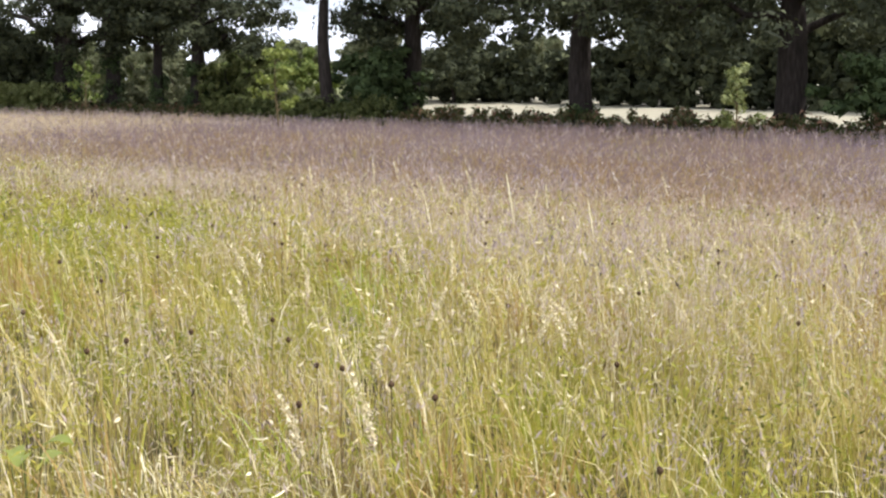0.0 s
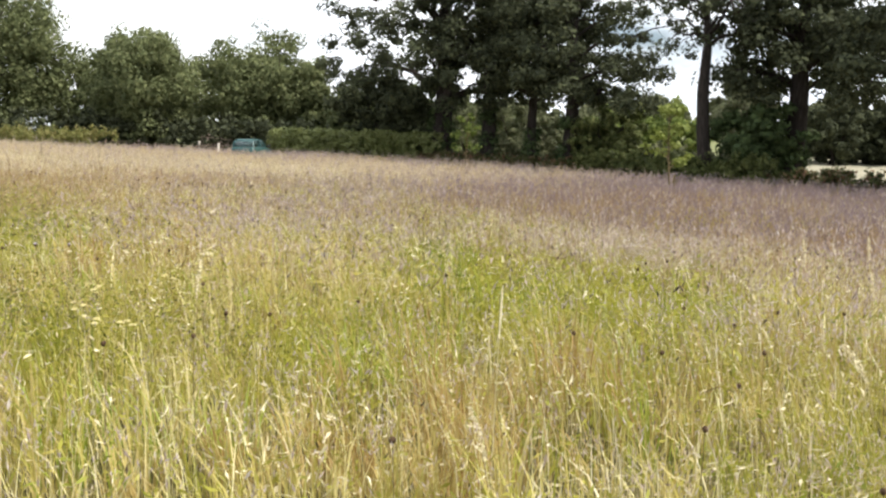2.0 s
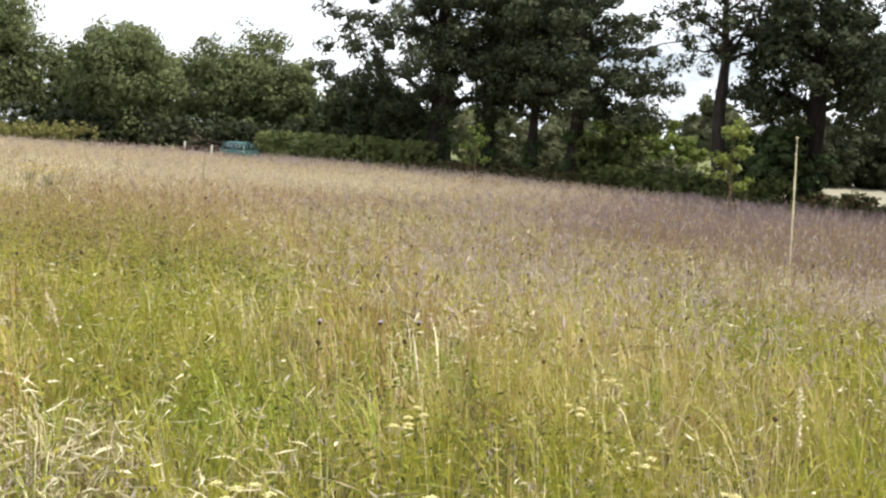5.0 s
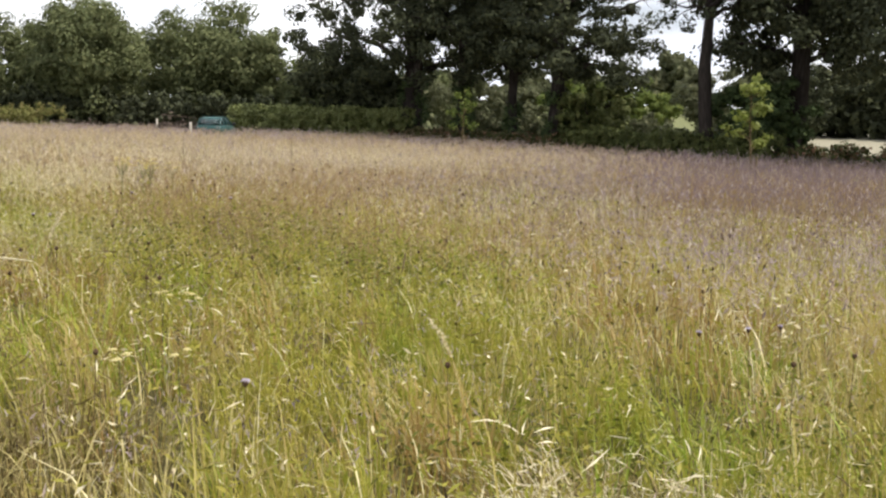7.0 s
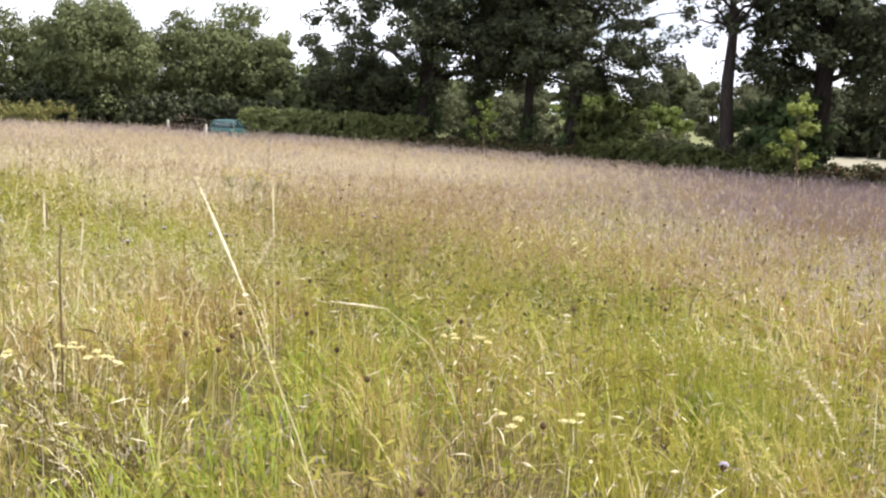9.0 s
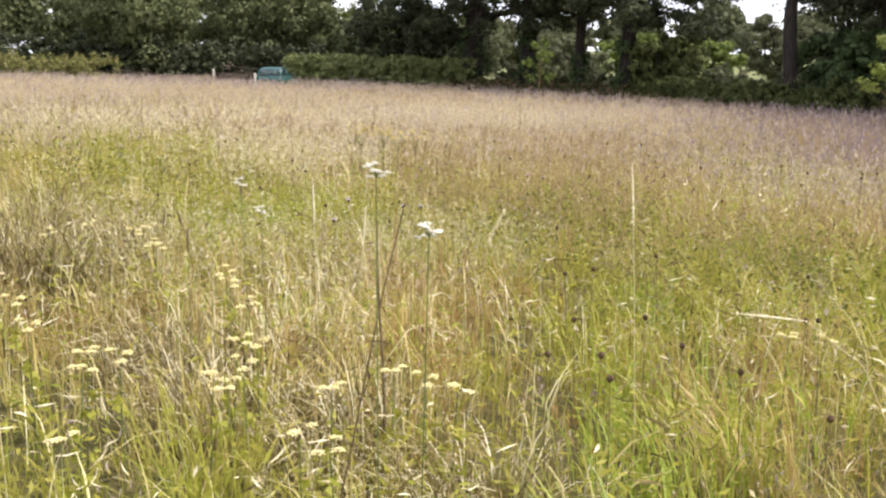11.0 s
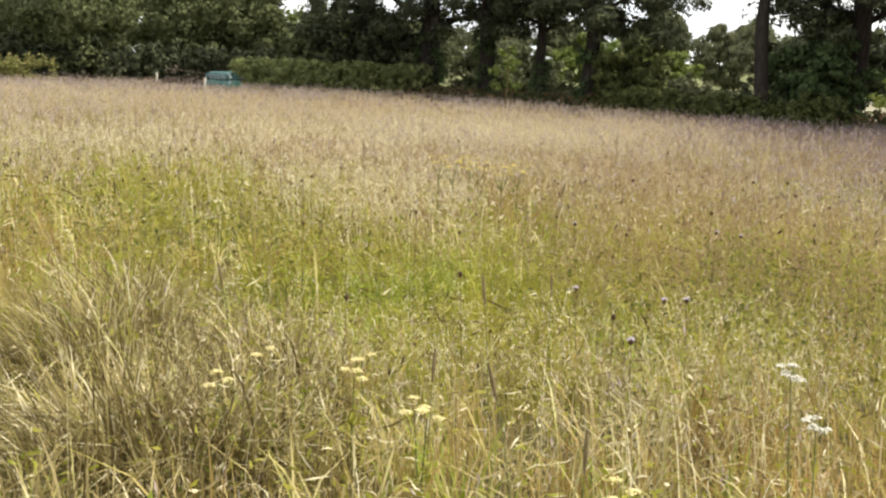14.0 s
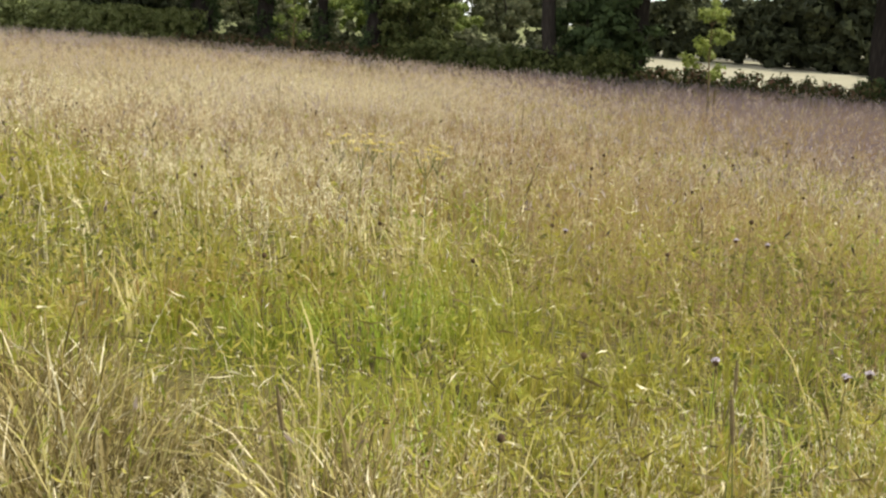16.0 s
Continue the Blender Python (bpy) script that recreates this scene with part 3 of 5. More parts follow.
# the wood on the west side
WOOD = [  # place, half widths and height, kind, clumps
    ((-61.0, 75.0), (6.2, 5.5, 15.5), M_WEST, 330, "tall dark woodland tree at the field's corner"),
    ((-55.5, 79.0), (4.6, 4.6, 8.6), M_WEST, 170, "dark green woodland tree set back in the wood"),
    ((-47.0, 72.6), (4.7, 4.2, 9.5), M_WEST, 320, "rounded green woodland tree with sunlit foliage"),
    ((-40.8, 79.4), (4.9, 4.2, 9.8), M_WEST, 310, "uneven dark green woodland tree"),
    ((-37.3, 80.6), (2.6, 3.0, 7.4), M_WEST, 120, "small pointed woodland tree behind a hedge"),
    ((-35.2, 89.5), (4.6, 3.6, 5.8), M_BUSH, 110, "low pale green tree behind the hedge"),
    ((-33.6, 79.8), (2.8, 2.4, 6.2), M_WEST, 130, "small leafy tree filling the gap behind the hedge"),
    ((-66.5, 66.0), (6.0, 5.5, 14.0), M_WEST, 190, "dark woodland tree at the field's edge"),
    ((-49.5, 86.0), (6.0, 5.0, 8.2), M_WEST, 120, "dark woodland tree deep in the wood"),
    ((-29.0, 96.0), (5.0, 4.5, 5.6), M_WEST, 100, "dark green tree behind the end oak"),
]
for _n, (_at, _size, _mat, _c, _label) in enumerate(WOOD):
    bushy("woodland_tree", _at, _size, _mat, _label, "tree", 51 + _n, _c, 130 if _c > 200 else 90, 0.13 if _c > 200 else 0.15, "western wood", base=0.0, lumpy=0.30)

# shrubs beyond the hedge
SHRUBS = [((-9.6, 84.0), (3.5, 3.0, 4.0), M_BUSH), ((-14.5, 87.0), (3.4, 2.8, 4.2), M_BUSH), ((-4.4, 88.0), (3.6, 2.8, 5.3), M_FAR),
          ((-23.0, 90.0), (3.6, 3.0, 4.8), M_FAR), ((-18.8, 82.0), (3.0, 2.4, 3.6), M_FAR), ((-27.5, 84.0), (3.8, 3.0, 5.2), M_FAR),
          ((1.5, 84.0), (3.8, 3.0, 5.0), M_OAK)]
for _n, (_at, _size, _mat) in enumerate(SHRUBS):
    bushy("field_shrub", _at, _size, _mat, "rounded green shrub beyond the hedgerow", "bush", 80 + _n, 80, 90, 0.125, "field shrubs", base=0.0)

# the far wood that closes the view
_rng = np.random.default_rng(7)
for _k in range(52):
    _s = -77 + 4.4 * _k + _rng.normal() * 0.8
    _right = _s > 22
    _o = (31 + 7 * (_k % 2) if _right else 64 + 12 * (_k % 3)) + _rng.normal() * 1.5
    _p = A0 + ALONG * _s + BEYOND * _o
    _h = (10.6 if _right else 4.7 + 0.7 * (_k % 3)) + 0.9 * _rng.normal()
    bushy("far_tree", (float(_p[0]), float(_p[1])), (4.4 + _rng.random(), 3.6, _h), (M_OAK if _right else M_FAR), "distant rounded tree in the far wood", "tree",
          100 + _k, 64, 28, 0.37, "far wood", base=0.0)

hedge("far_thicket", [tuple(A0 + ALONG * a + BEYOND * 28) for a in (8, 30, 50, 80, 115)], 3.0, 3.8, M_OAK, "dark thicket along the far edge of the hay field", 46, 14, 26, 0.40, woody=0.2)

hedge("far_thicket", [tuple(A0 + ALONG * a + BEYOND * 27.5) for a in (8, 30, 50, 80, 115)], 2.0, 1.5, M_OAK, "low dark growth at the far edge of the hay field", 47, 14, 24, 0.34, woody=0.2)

# young trees set along the field edge
sapling((-5.0, 35.8), 3.15, "bright yellow-green young tree with a support stake", 71, M_SAP, 17, 0.085, 22)
sapling((8.9, 32.3), 2.6, "small young tree with sparse green leaves", 72, M_HEDGE, 16, 0.085, 22)
sapling((-17.5, 56.3), 3.3, "slim young tree before the oak trunks", 73, M_BUSH, 14, 0.09, 20)

# ---------------------------------------------------------------- car, posts and brush pile


def loft(name, sections, mat, close=True):
    """A body from cross-sections with the same number of points."""
    sec = np.asarray(sections, float)
    m, k = sec.shape[:2]
    i = (np.arange(m - 1)[:, None] * k + np.arange(k)).ravel()
    j = (np.arange(m - 1)[:, None] * k + (np.arange(k) + 1) % k).ravel()
    me = mesh_of(name, sec.reshape(-1, 3), np.stack([i, j, j + k, i + k], 1), mat=mat, smooth=False)
    if close:
        bm = bmesh.new()
        bm.from_mesh(me)
        bmesh.ops.holes_fill(bm, edges=bm.edges, sides=0)
        bmesh.ops.recalc_face_normals(bm, faces=bm.faces)
        bm.to_mesh(me)
        bm.free()
    return me


def slab(name, corners, thick, mat):
    """A thin pane with four corners and a thickness along its normal."""
    c = np.asarray(corners, float)
    n = np.cross(c[1] - c[0], c[3] - c[0])
    n = n / np.linalg.norm(n) * thick
    v = np.concatenate([c, c + n])
    q = [[3, 2, 1, 0], [4, 5, 6, 7], [0, 1, 5, 4], [1, 2, 6, 5], [2, 3, 7, 6], [3, 0, 4, 7]]
    return mesh_of(name, v, q, mat=mat)


def hatchback(at, turn):
    car = thing("hatchback_car", (at[0], at[1], float(land(*at)) - 0.04), "teal hatchback car parked behind the long grass", "car", turn=turn)
    # lower body, nose at +x
    secs = []
    for x, zl, zh, w in ((-1.92, 0.42, 0.78, 0.66), (-1.86, 0.28, 0.90, 0.76), (-1.2, 0.24, 0.93, 0.82), (0.0, 0.22, 0.92, 0.83), (0.95, 0.22, 0.90, 0.82), (1.6, 0.26, 0.78, 0.78), (1.88, 0.34, 0.66, 0.68), (1.93, 0.42, 0.58, 0.58)):
        m = (zl + zh) / 2
        secs.append([(x, -w * 0.94, zl), (x, -w, m), (x, -w * 0.97, zh - 0.06), (x, -w * 0.88, zh), (x, w * 0.88, zh), (x, w * 0.97, zh - 0.06), (x, w, m), (x, w * 0.94, zl)])
    part("body", loft("body", secs, M_PAINT), car)
    top = []
    for x, z, w in ((-1.78, 0.90, 0.70), (-1.55, 1.30, 0.60), (-1.2, 1.40, 0.57), (-0.3, 1.43, 0.57), (0.15, 1.38, 0.56), (0.95, 0.90, 0.70)):
        top.append([(x, -w, z - 0.02), (x, -w * 0.9, z + 0.01), (x, w * 0.9, z + 0.01), (x, w, z - 0.02)])
    roof = part("roof", loft("roof", [[(a[0], a[1], a[2]) for a in s] + [(s[3][0], s[3][1], s[3][2] - 0.05), (s[0][0], s[0][1], s[0][2] - 0.05)] for s in top[1:5]], M_PAINT), car)
    part("windscreen", slab("windscreen", [(0.17, -0.53, 1.355), (0.17, 0.53, 1.355), (0.93, 0.66, 0.93), (0.93, -0.66, 0.93)], 0.012, M_GLASS), car, "sloping windscreen reflecting the sky")
    part("rear_window", slab("rear_window", [(-1.57, -0.55, 1.28), (-1.76, -0.64, 0.94), (-1.76, 0.64, 0.94), (-1.57, 0.55, 1.28)], 0.012, M_GLASS), car, "rear window glass")
    for sgn in (-1, 1):
        for x0, x1, u0, u1 in ((-0.38, 0.82, -0.36, 0.14), (-1.62, -0.46, -1.46, -0.44)):
            part("side_window", slab("side_window", [(x0, sgn * 0.715, 0.93), (x1, sgn * 0.715, 0.93), (u1, sgn * 0.575, 1.34), (u0, sgn * 0.575, 1.34)], 0.012, M_GLASS), car, "side window glass")
        for (xa, za, ya), (xb, zb, yb) in (((0.95, 0.91, 0.70), (0.16, 1.37, 0.56)), ((-0.42, 0.92, 0.73), (-0.40, 1.40, 0.585)), ((-1.74, 0.92, 0.69), (-1.50, 1.33, 0.585))):
            part("pillar", mesh_of("pillar", *tube([[xa, sgn * ya, za], [(xa + xb) / 2, sgn * (ya + yb) / 2 * 1.01, (za + zb) / 2], [xb, sgn * yb, zb]], [0.045, 0.04, 0.04], 6), mat=M_PAINT), car)
        part("mirror", mesh_of("mirror", *tube([[0.72, sgn * 0.72, 0.97], [0.72, sgn * 0.80, 1.0], [0.70, sgn * 0.92, 1.02], [0.70, sgn * 0.95, 1.02]], [0.02, 0.07, 0.08, 0.03], 8), mat=M_BLACK), car, "black door mirror")
        part("headlight", mesh_of("headlight", *tube([[1.70, sgn * 0.58, 0.66], [1.86, sgn * 0.58, 0.63], [1.92, sgn * 0.56, 0.61]], [0.10, 0.11, 0.03], 10), mat=M_LAMP), car, "clear headlight lens")
        for x in (-1.22, 1.22):
            a = np.linspace(0, 2 * np.pi, 25)
            ring = np.stack([x + 0.25 * np.cos(a), np.full(25, sgn * 0.74), 0.30 + 0.25 * np.sin(a)], 1)
            wheel = part("wheel", mesh_of("wheel", *tube(ring, np.full(25, 0.065), 8), mat=M_TYRE, smooth=True), car, "black rubber tyre")
            part("rim", mesh_of("rim", *tube([[x, sgn * 0.69, 0.30], [x, sgn * 0.76, 0.30], [x, sgn * 0.785, 0.30], [x, sgn * 0.79, 0.30]], [0.20, 0.20, 0.12, 0.01], 14), mat=M_STEEL), wheel, "steel wheel rim")
    return car


def fence_post(at, height):
    post = thing("fence_post", (at[0], at[1], float(land(*at)) - 0.05), "pale weathered square timber fence post", "post", "fence posts")
    w = 0.05
    secs = [[(-w, -w, z), (w, -w, z), (w, w, z), (-w, w, z)] for z in (0, height * 0.5, height - 0.03)]
    secs.append([(-w * 0.7, -w * 0.7, height), (w * 0.7, -w * 0.7, height), (w * 0.7, w * 0.7, height), (-w * 0.7, w * 0.7, height)])
    part("shaft", loft("shaft", secs, M_WOOD), post)
    for z in (height * 0.45, height * 0.8):
        part("wire_staple", mesh_of("wire_staple", *tube([[-0.03, -w - 0.002, z], [0, -w - 0.015, z], [0.03, -w - 0.002, z]], [0.004, 0.004, 0.004], 5), mat=M_STEEL), post, "rusty wire staple")
    return post


def brush_pile(at, size, seed):
    rng = np.random.default_rng(seed)
    pile = thing("brush_pile", (at[0], at[1], float(land(*at))), "heap of dark cut branches behind the grass", "brush pile", "brush piles")
    pieces = []
    for n in range(70):
        a, r = rng.random() * 6.28, rng.random() ** 0.5
        c = np.array([math.cos(a) * size[0] * r, math.sin(a) * size[1] * r, size[2] * (1 - r * r) * rng.random()])
        d = rng.standard_normal(3) * [0.7, 0.7, 0.22]
        c[2] = max(c[2], 0.1)
        lp, lr = limb(c - d, c + d, 0.025, rng, 0.05, 4)
        lp[:, 2] = np.maximum(lp[:, 2], 0.02)
        pieces.append(tube(lp, lr, 5))
    tagged(part("branches", mesh_of("branches", *joined(pieces), mat=M_TWIG), pile), kind="stuff")
    k = 40
    a, r = rng.random(k) * 6.28, rng.random(k) ** 0.5
    c = np.stack([np.cos(a) * size[0] * r, np.sin(a) * size[1] * r, size[2] * (1 - r * r) * rng.random(k) + 0.05], 1)
    part("dead_leaves", mesh_of("dead_leaves", *leaves(c, np.full((k, 3), 0.25), 18, 0.08, rng), mat=M_TWIG), pile, "withered brown leaves")
    return pile


hatchback((-34.3, 64.9), 98)
fence_post((-38.8, 66.1), 1.25)
fence_post((-32.6, 57.4), 1.18)
brush_pile((-36.3, 63.6), (1.7, 0.8, 1.6), 5)
brush_pile((-43.4, 65.9), (1.6, 0.9, 1.0), 6)

# ---------------------------------------------------------------- the meadow


def noise2(x, y, scale, seed):
    """Smooth patchiness between about -1 and 1."""
    r = np.random.default_rng(seed)
    out_ = np.zeros(len(x))
    for _ in range(6):
        a, f, ph = r.random() * 6.28, (0.5 + r.random()) / scale, r.random() * 6.28
        out_ += np.sin((x * math.cos(a) + y * math.sin(a)) * f * 6.28 + ph)
    return out_ / 3


TRACK = np.array([(0.6, -0.3), (0.0, 0.0), (-2.6, 1.1), (-5.0, 1.9), (-8.3, 1.9), (-10.5, 2.6), (-12.3, 4.2), (-14.0, 6.4)])


def from_track(p):
    """Distance of places from the trodden track."""
    best = np.full(len(p), 1e9)
    for a, b in zip(TRACK[:-1], TRACK[1:]):
        w = b - a
        t = np.clip(((p - a) @ w) / (w @ w), 0, 1)
        best = np.minimum(best, np.linalg.norm(p - (a + t[:, None] * w), axis=1))
    return best


HOLLOWS = [(-14.43, 8.35, 0.30), (-14.1, 8.75, 0.25), (-14.85, 8.55, 0.28), (-13.9, 7.55, 0.26), (-14.65, 7.9, 0.26), (-1.07, 4.16, 0.26), (-10.1, 6.15, 0.28), (-11.0, 6.7, 0.22), (-12.55, 6.26, 0.24), (-12.8, 10.4, 0.25), (-7.1, 7.5, 0.4), (-7.3, 6.1, 0.22)]


def hollow(p):
    """Gaps where the sward has fallen open and the shaded ground shows."""
    out_ = noise2(p[:, 0], p[:, 1], 0.8, 61) + 0.7 * noise2(p[:, 0], p[:, 1], 0.45, 62) > 1.15
    for x, y, r in HOLLOWS:
        out_ |= np.hypot(p[:, 0] - x, p[:, 1] - y) < r
    return out_


def scatter(n, near, reach, rng):
    """Places in the meadow north of the track that lie between two distances from it."""
    xs = rng.uniform(-15 - reach * 0.95, 2 + reach * 0.6, n * 4)
    ys = rng.uniform(-1.5, 7 + reach, n * 4)
    p = np.stack([xs, ys], 1)
    d = from_track(p)
    north = np.interp(xs, TRACK[::-1, 0], TRACK[::-1, 1])
    ok = (d >= near) & (d < reach) & (ys > north - 1.2) & (behind(xs, ys) < -0.3) & (xs > -17 - 0.95 * np.maximum(ys, 0)) & (xs < 3.5 + 0.52 * np.maximum(ys, 0))
    p, d = p[ok][:n], d[ok][:n]
    if near < 8:
        open_ = ~hollow(p) | (rng.random(len(p)) < 0.12)
        p, d = p[open_], d[open_]
    return p[(d > 1.8) | (p[:, 0] < -10.2) | (rng.random(len(p)) < 0.25)]


def tufted(n, per, near, reach, spread, rng, mask=None):
    """Blade roots in tufts: places, the way each blade leans out, and a size for each tuft."""
    c = scatter(n, near, reach, rng)
    if mask is not None:
        c = c[mask(c) > rng.random(len(c))]
    off = rng.standard_normal((len(c), per, 2)) * spread * (0.6 + 0.8 * rng.random((len(c), 1, 1)))
    p = (c[:, None] + off).reshape(-1, 2)
    out_ = (off / spread * 0.7 + 0.5 * rng.standard_normal(off.shape) + rng.standard_normal((len(c), 1, 2)) * 0.5).reshape(-1, 2)
    return p, out_, np.repeat(0.7 + 0.6 * rng.random(len(c)), per)


def blades(p, height, width, lean, rng, bends=2, curl=1.0, out_=None):
    """Tapering, bending blades rooted at p. Returns vertices, quads and triangles."""
    n = len(p)
    base = np.stack([p[:, 0], p[:, 1], land(p[:, 0], p[:, 1])], 1)
    a = rng.random(n) * 6.283
    way = np.stack([np.cos(a), np.sin(a), np.zeros(n)], 1)
    if out_ is not None:
        way[:, :2] = out_ / (np.linalg.norm(out_, axis=1, keepdims=True) + 0.25)
        a = np.arctan2(way[:, 1], way[:, 0])
    way = way + [-0.12, -0.06, 0]
    b = a + 1.2 + rng.random(n) * 0.8
    side = np.stack([np.cos(b), np.sin(b), np.zeros(n)], 1)
    rows = []
    for k in range(bends + 1):
        t = k / (bends + 1) if k else 0.0
        c = base + way * (lean * height * (t ** (1 + curl)))[:, None]
        c[:, 2] += height * t * np.sqrt(np.maximum(1 - (lean * t) ** 2 * 0.6, 0.15))
        w = (width * (1 - 0.45 * t))[:, None]
        rows += [c - side * w, c + side * w]
    tip = base + way * (lean * height)[:, None]
    tip[:, 2] += height * np.sqrt(np.maximum(1 - lean ** 2 * 0.6, 0.15))
    rows.append(tip)
    k = 2 * bends + 3
    v = np.stack(rows, 1).reshape(-1, 3)
    o = np.arange(n)[:, None] * k
    quads = None if not bends else np.concatenate([o + np.array([[2 * j, 2 * j + 1, 2 * j + 3, 2 * j + 2]]) for j in range(bends)])
    return v, quads, o + np.array([[2 * bends, 2 * bends + 1, 2 * bends + 2]]), tip, way


def patch_of(name, p, height, width, lean, mat, label, rng, bends=2, category="grass", curl=1.0, out_=None):
    v, q, t, tip, way = blades(p, height, width, lean, rng, bends, curl, out_)
    ob = new(name, mesh_of(name, v, q, t, mat))
    tagged(ob, label, category, kind="stuff")
    return tip, way


def heads(name, tip, way, length, loose, per, size, mat, label, rng):
    """Feathery seed heads at stem tips: many tiny spikelets round a short drooping axis."""
    n = len(tip)
    c = np.repeat(tip, per, 0)
    t = rng.random(n * per)[:, None]
    d = rng.standard_normal((n * per, 3)) * [1, 1, 0.5]
    ln, ls = np.repeat(length, per)[:, None], np.repeat(loose, per)[:, None]
    axis = np.repeat(way * 0.35 + [0, 0, -1.0], per, 0)
    c = c + axis * ln * t * [1, 1, 1] + d * ls * (0.35 + 0.65 * t)
    u = rng.standard_normal(c.shape) * 0.6 + [0, 0, 1.0]
    u /= np.linalg.norm(u, axis=1, keepdims=True)
    w = np.cross(u, rng.standard_normal(c.shape))
    w /= np.linalg.norm(w, axis=1, keepdims=True) + 1e-9
    s = np.repeat(size, per)[:, None] * (0.6 + 0.8 * rng.random((len(c), 1)))
    v = np.stack([c - u * s, c + w * s * 0.32, c + u * s], 1).reshape(-1, 3)
    ob = new(name, mesh_of(name, v, None, np.arange(len(v)).reshape(-1, 3), mat))
    return tagged(ob, label, "grass", kind="stuff")


rng = np.random.default_rng(11)


def spots_of(p, places):
    """How far places lie within soft round patches: x, y, radius."""
    out_ = np.zeros(len(p))
    for x, y, r in places:
        out_ = np.maximum(out_, np.exp(-((p[:, 0] - x) ** 2 + (p[:, 1] - y) ** 2) / r ** 2))
    return out_


DAMP = [(-5.8, 6.1, 1.0), (-4.4, 6.7, 1.2), (-7.4, 5.8, 1.1), (-13.2, 9.4, 0.7), (-15.6, 13.2, 1.4), (-16.6, 14.4, 1.8), (-15.3, 10.9, 0.9), (-10.5, 5.9, 0.7), (1.3, 3.6, 0.9),
        (-0.9, 4.2, 0.6), (-11.8, 11.4, 1.0), (-3.0, 9.2, 1.6), (-4.1, 10.7, 1.2), (-9.9, 10.9, 1.8), (-11.4, 12.8, 1.2), (-12.1, 10.7, 1.0), (-10.6, 13.6, 1.5), (-8.4, 8.2, 1.2), (-13.6, 10.4, 0.9), (-14.5, 11.4, 1.0), (-13.0, 11.6, 0.7)]
BLOND = [(-12.6, 8.9, 0.8), (-12.2, 8.1, 0.5), (-11.7, 8.5, 0.5), (-0.8, 4.7, 0.7), (1.7, 8.8, 1.6), (-15.0, 13.8, 1.3), (-2.7, 5.0, 0.6), (-0.1, 12.1, 1.6), (-15.2, 9.9, 0.5), (-13.2, 7.5, 0.4)]
RUST = [(-9.2, 14.1, 1.8), (-12.1, 12.0, 1.3), (-12.5, 18.0, 2.2), (-11.7, 16.0, 1.7), (-6.9, 10.0, 1.3), (-1.1, 6.3, 0.7), (0.1, 5.8, 0.7), (-14.1, 7.7, 0.7), (-11.7, 8.2, 1.1), (-12.2, 6.9, 0.6), (-10.4, 9.6, 1.3)]


def damp(p):
    return spots_of(p, DAMP)


def blond(p):
    return spots_of(p, BLOND)


def rusty(p):
    """Drier, browner stretches half-way along the track and beyond its end."""
    return np.maximum(0.8 * np.exp(-((p[:, 0] + 6.8) / 3.2) ** 2 - ((p[:, 1] - 11) / 5) ** 2) + 0.7 * np.exp(-((p[:, 0] + 13.0) / 4) ** 2 - ((p[:, 1] - 15.5) / 3.5) ** 2), spots_of(p, RUST))


def lush(p):
    return np.clip(0.47 - 0.6 * np.clip((p[:, 1] - 10) / 6, 0, 1) - 0.12 * np.clip((p[:, 0] + 4) / 4, 0, 1) + 0.45 * noise2(p[:, 0], p[:, 1], 5.5, 3) + 0.3 * noise2(p[:, 0], p[:, 1], 1.7, 4) - 0.4 * rusty(p) + 0.9 * damp(p) - 0.5 * blond(p), 0.05, 1)


def dry(p):
    return np.clip(0.64 + 0.15 * np.clip((p[:, 1] - 11) / 7, 0, 1) + 0.25 * np.clip((p[:, 0] + 4) / 4, 0, 1) - 0.4 * noise2(p[:, 0], p[:, 1], 5.5, 3) + 0.4 * noise2(p[:, 0], p[:, 1], 2.3, 9) + 0.3 * rusty(p) - 0.75 * damp(p) + 0.3 * blond(p), 0.06, 1)


def tangle(p):
    """The sward lies lower and more tangled towards the west of the track."""
    return np.clip((-6.5 - p[:, 0]) / 4.5, 0, 1) * np.clip((16 - p[:, 1]) / 5, 0, 1)


def hummock(p):
    """Uneven height of the sward at the scale of a stride."""
    return np.clip(noise2(p[:, 0], p[:, 1], 1.1, 14) + 0.6 * noise2(p[:, 0], p[:, 1], 0.5, 15), -1, 1)


# tufts: how many, blades each, from and to how far from the track, spread, half-width, bends
TUFTS = [(4800, 20, 0.0, 6.5, 0.07, 0.0036, 2), (2900, 16, 6.5, 10.5, 0.10, 0.0060, 1), (2900, 16, 10.5, 14.0, 0.10, 0.0060, 1), (6400, 12, 14.0, 30.0, 0.22, 0.014, 0), (7600, 9, 30.0, 80.0, 0.5, 0.032, 0)]
for n, per, near, reach, spread, wide, bends in TUFTS:
    for mat, mask, tall, label in ((M_GREEN, lush, 0.32, "tufts of green meadow grass"), (M_SWARD if near > 10 else M_GRASS, dry, 0.36, "tufts of yellowing meadow grass")):
        p, o, k = tufted(n, per, near, reach, spread, rng, mask)
        h = tall * k * (0.5 + 0.7 * rng.random(len(p))) * (1 - 0.15 * tangle(p)) * (1 + 0.65 * hummock(p))
        patch_of("meadow_grass", p, h, wide * (0.6 + 0.9 * rng.random(len(p))), 0.12 + (0.75 + 0.4 * tangle(p)) * rng.random(len(p)) ** 1.1, mat, label, rng, bends, out_=o)
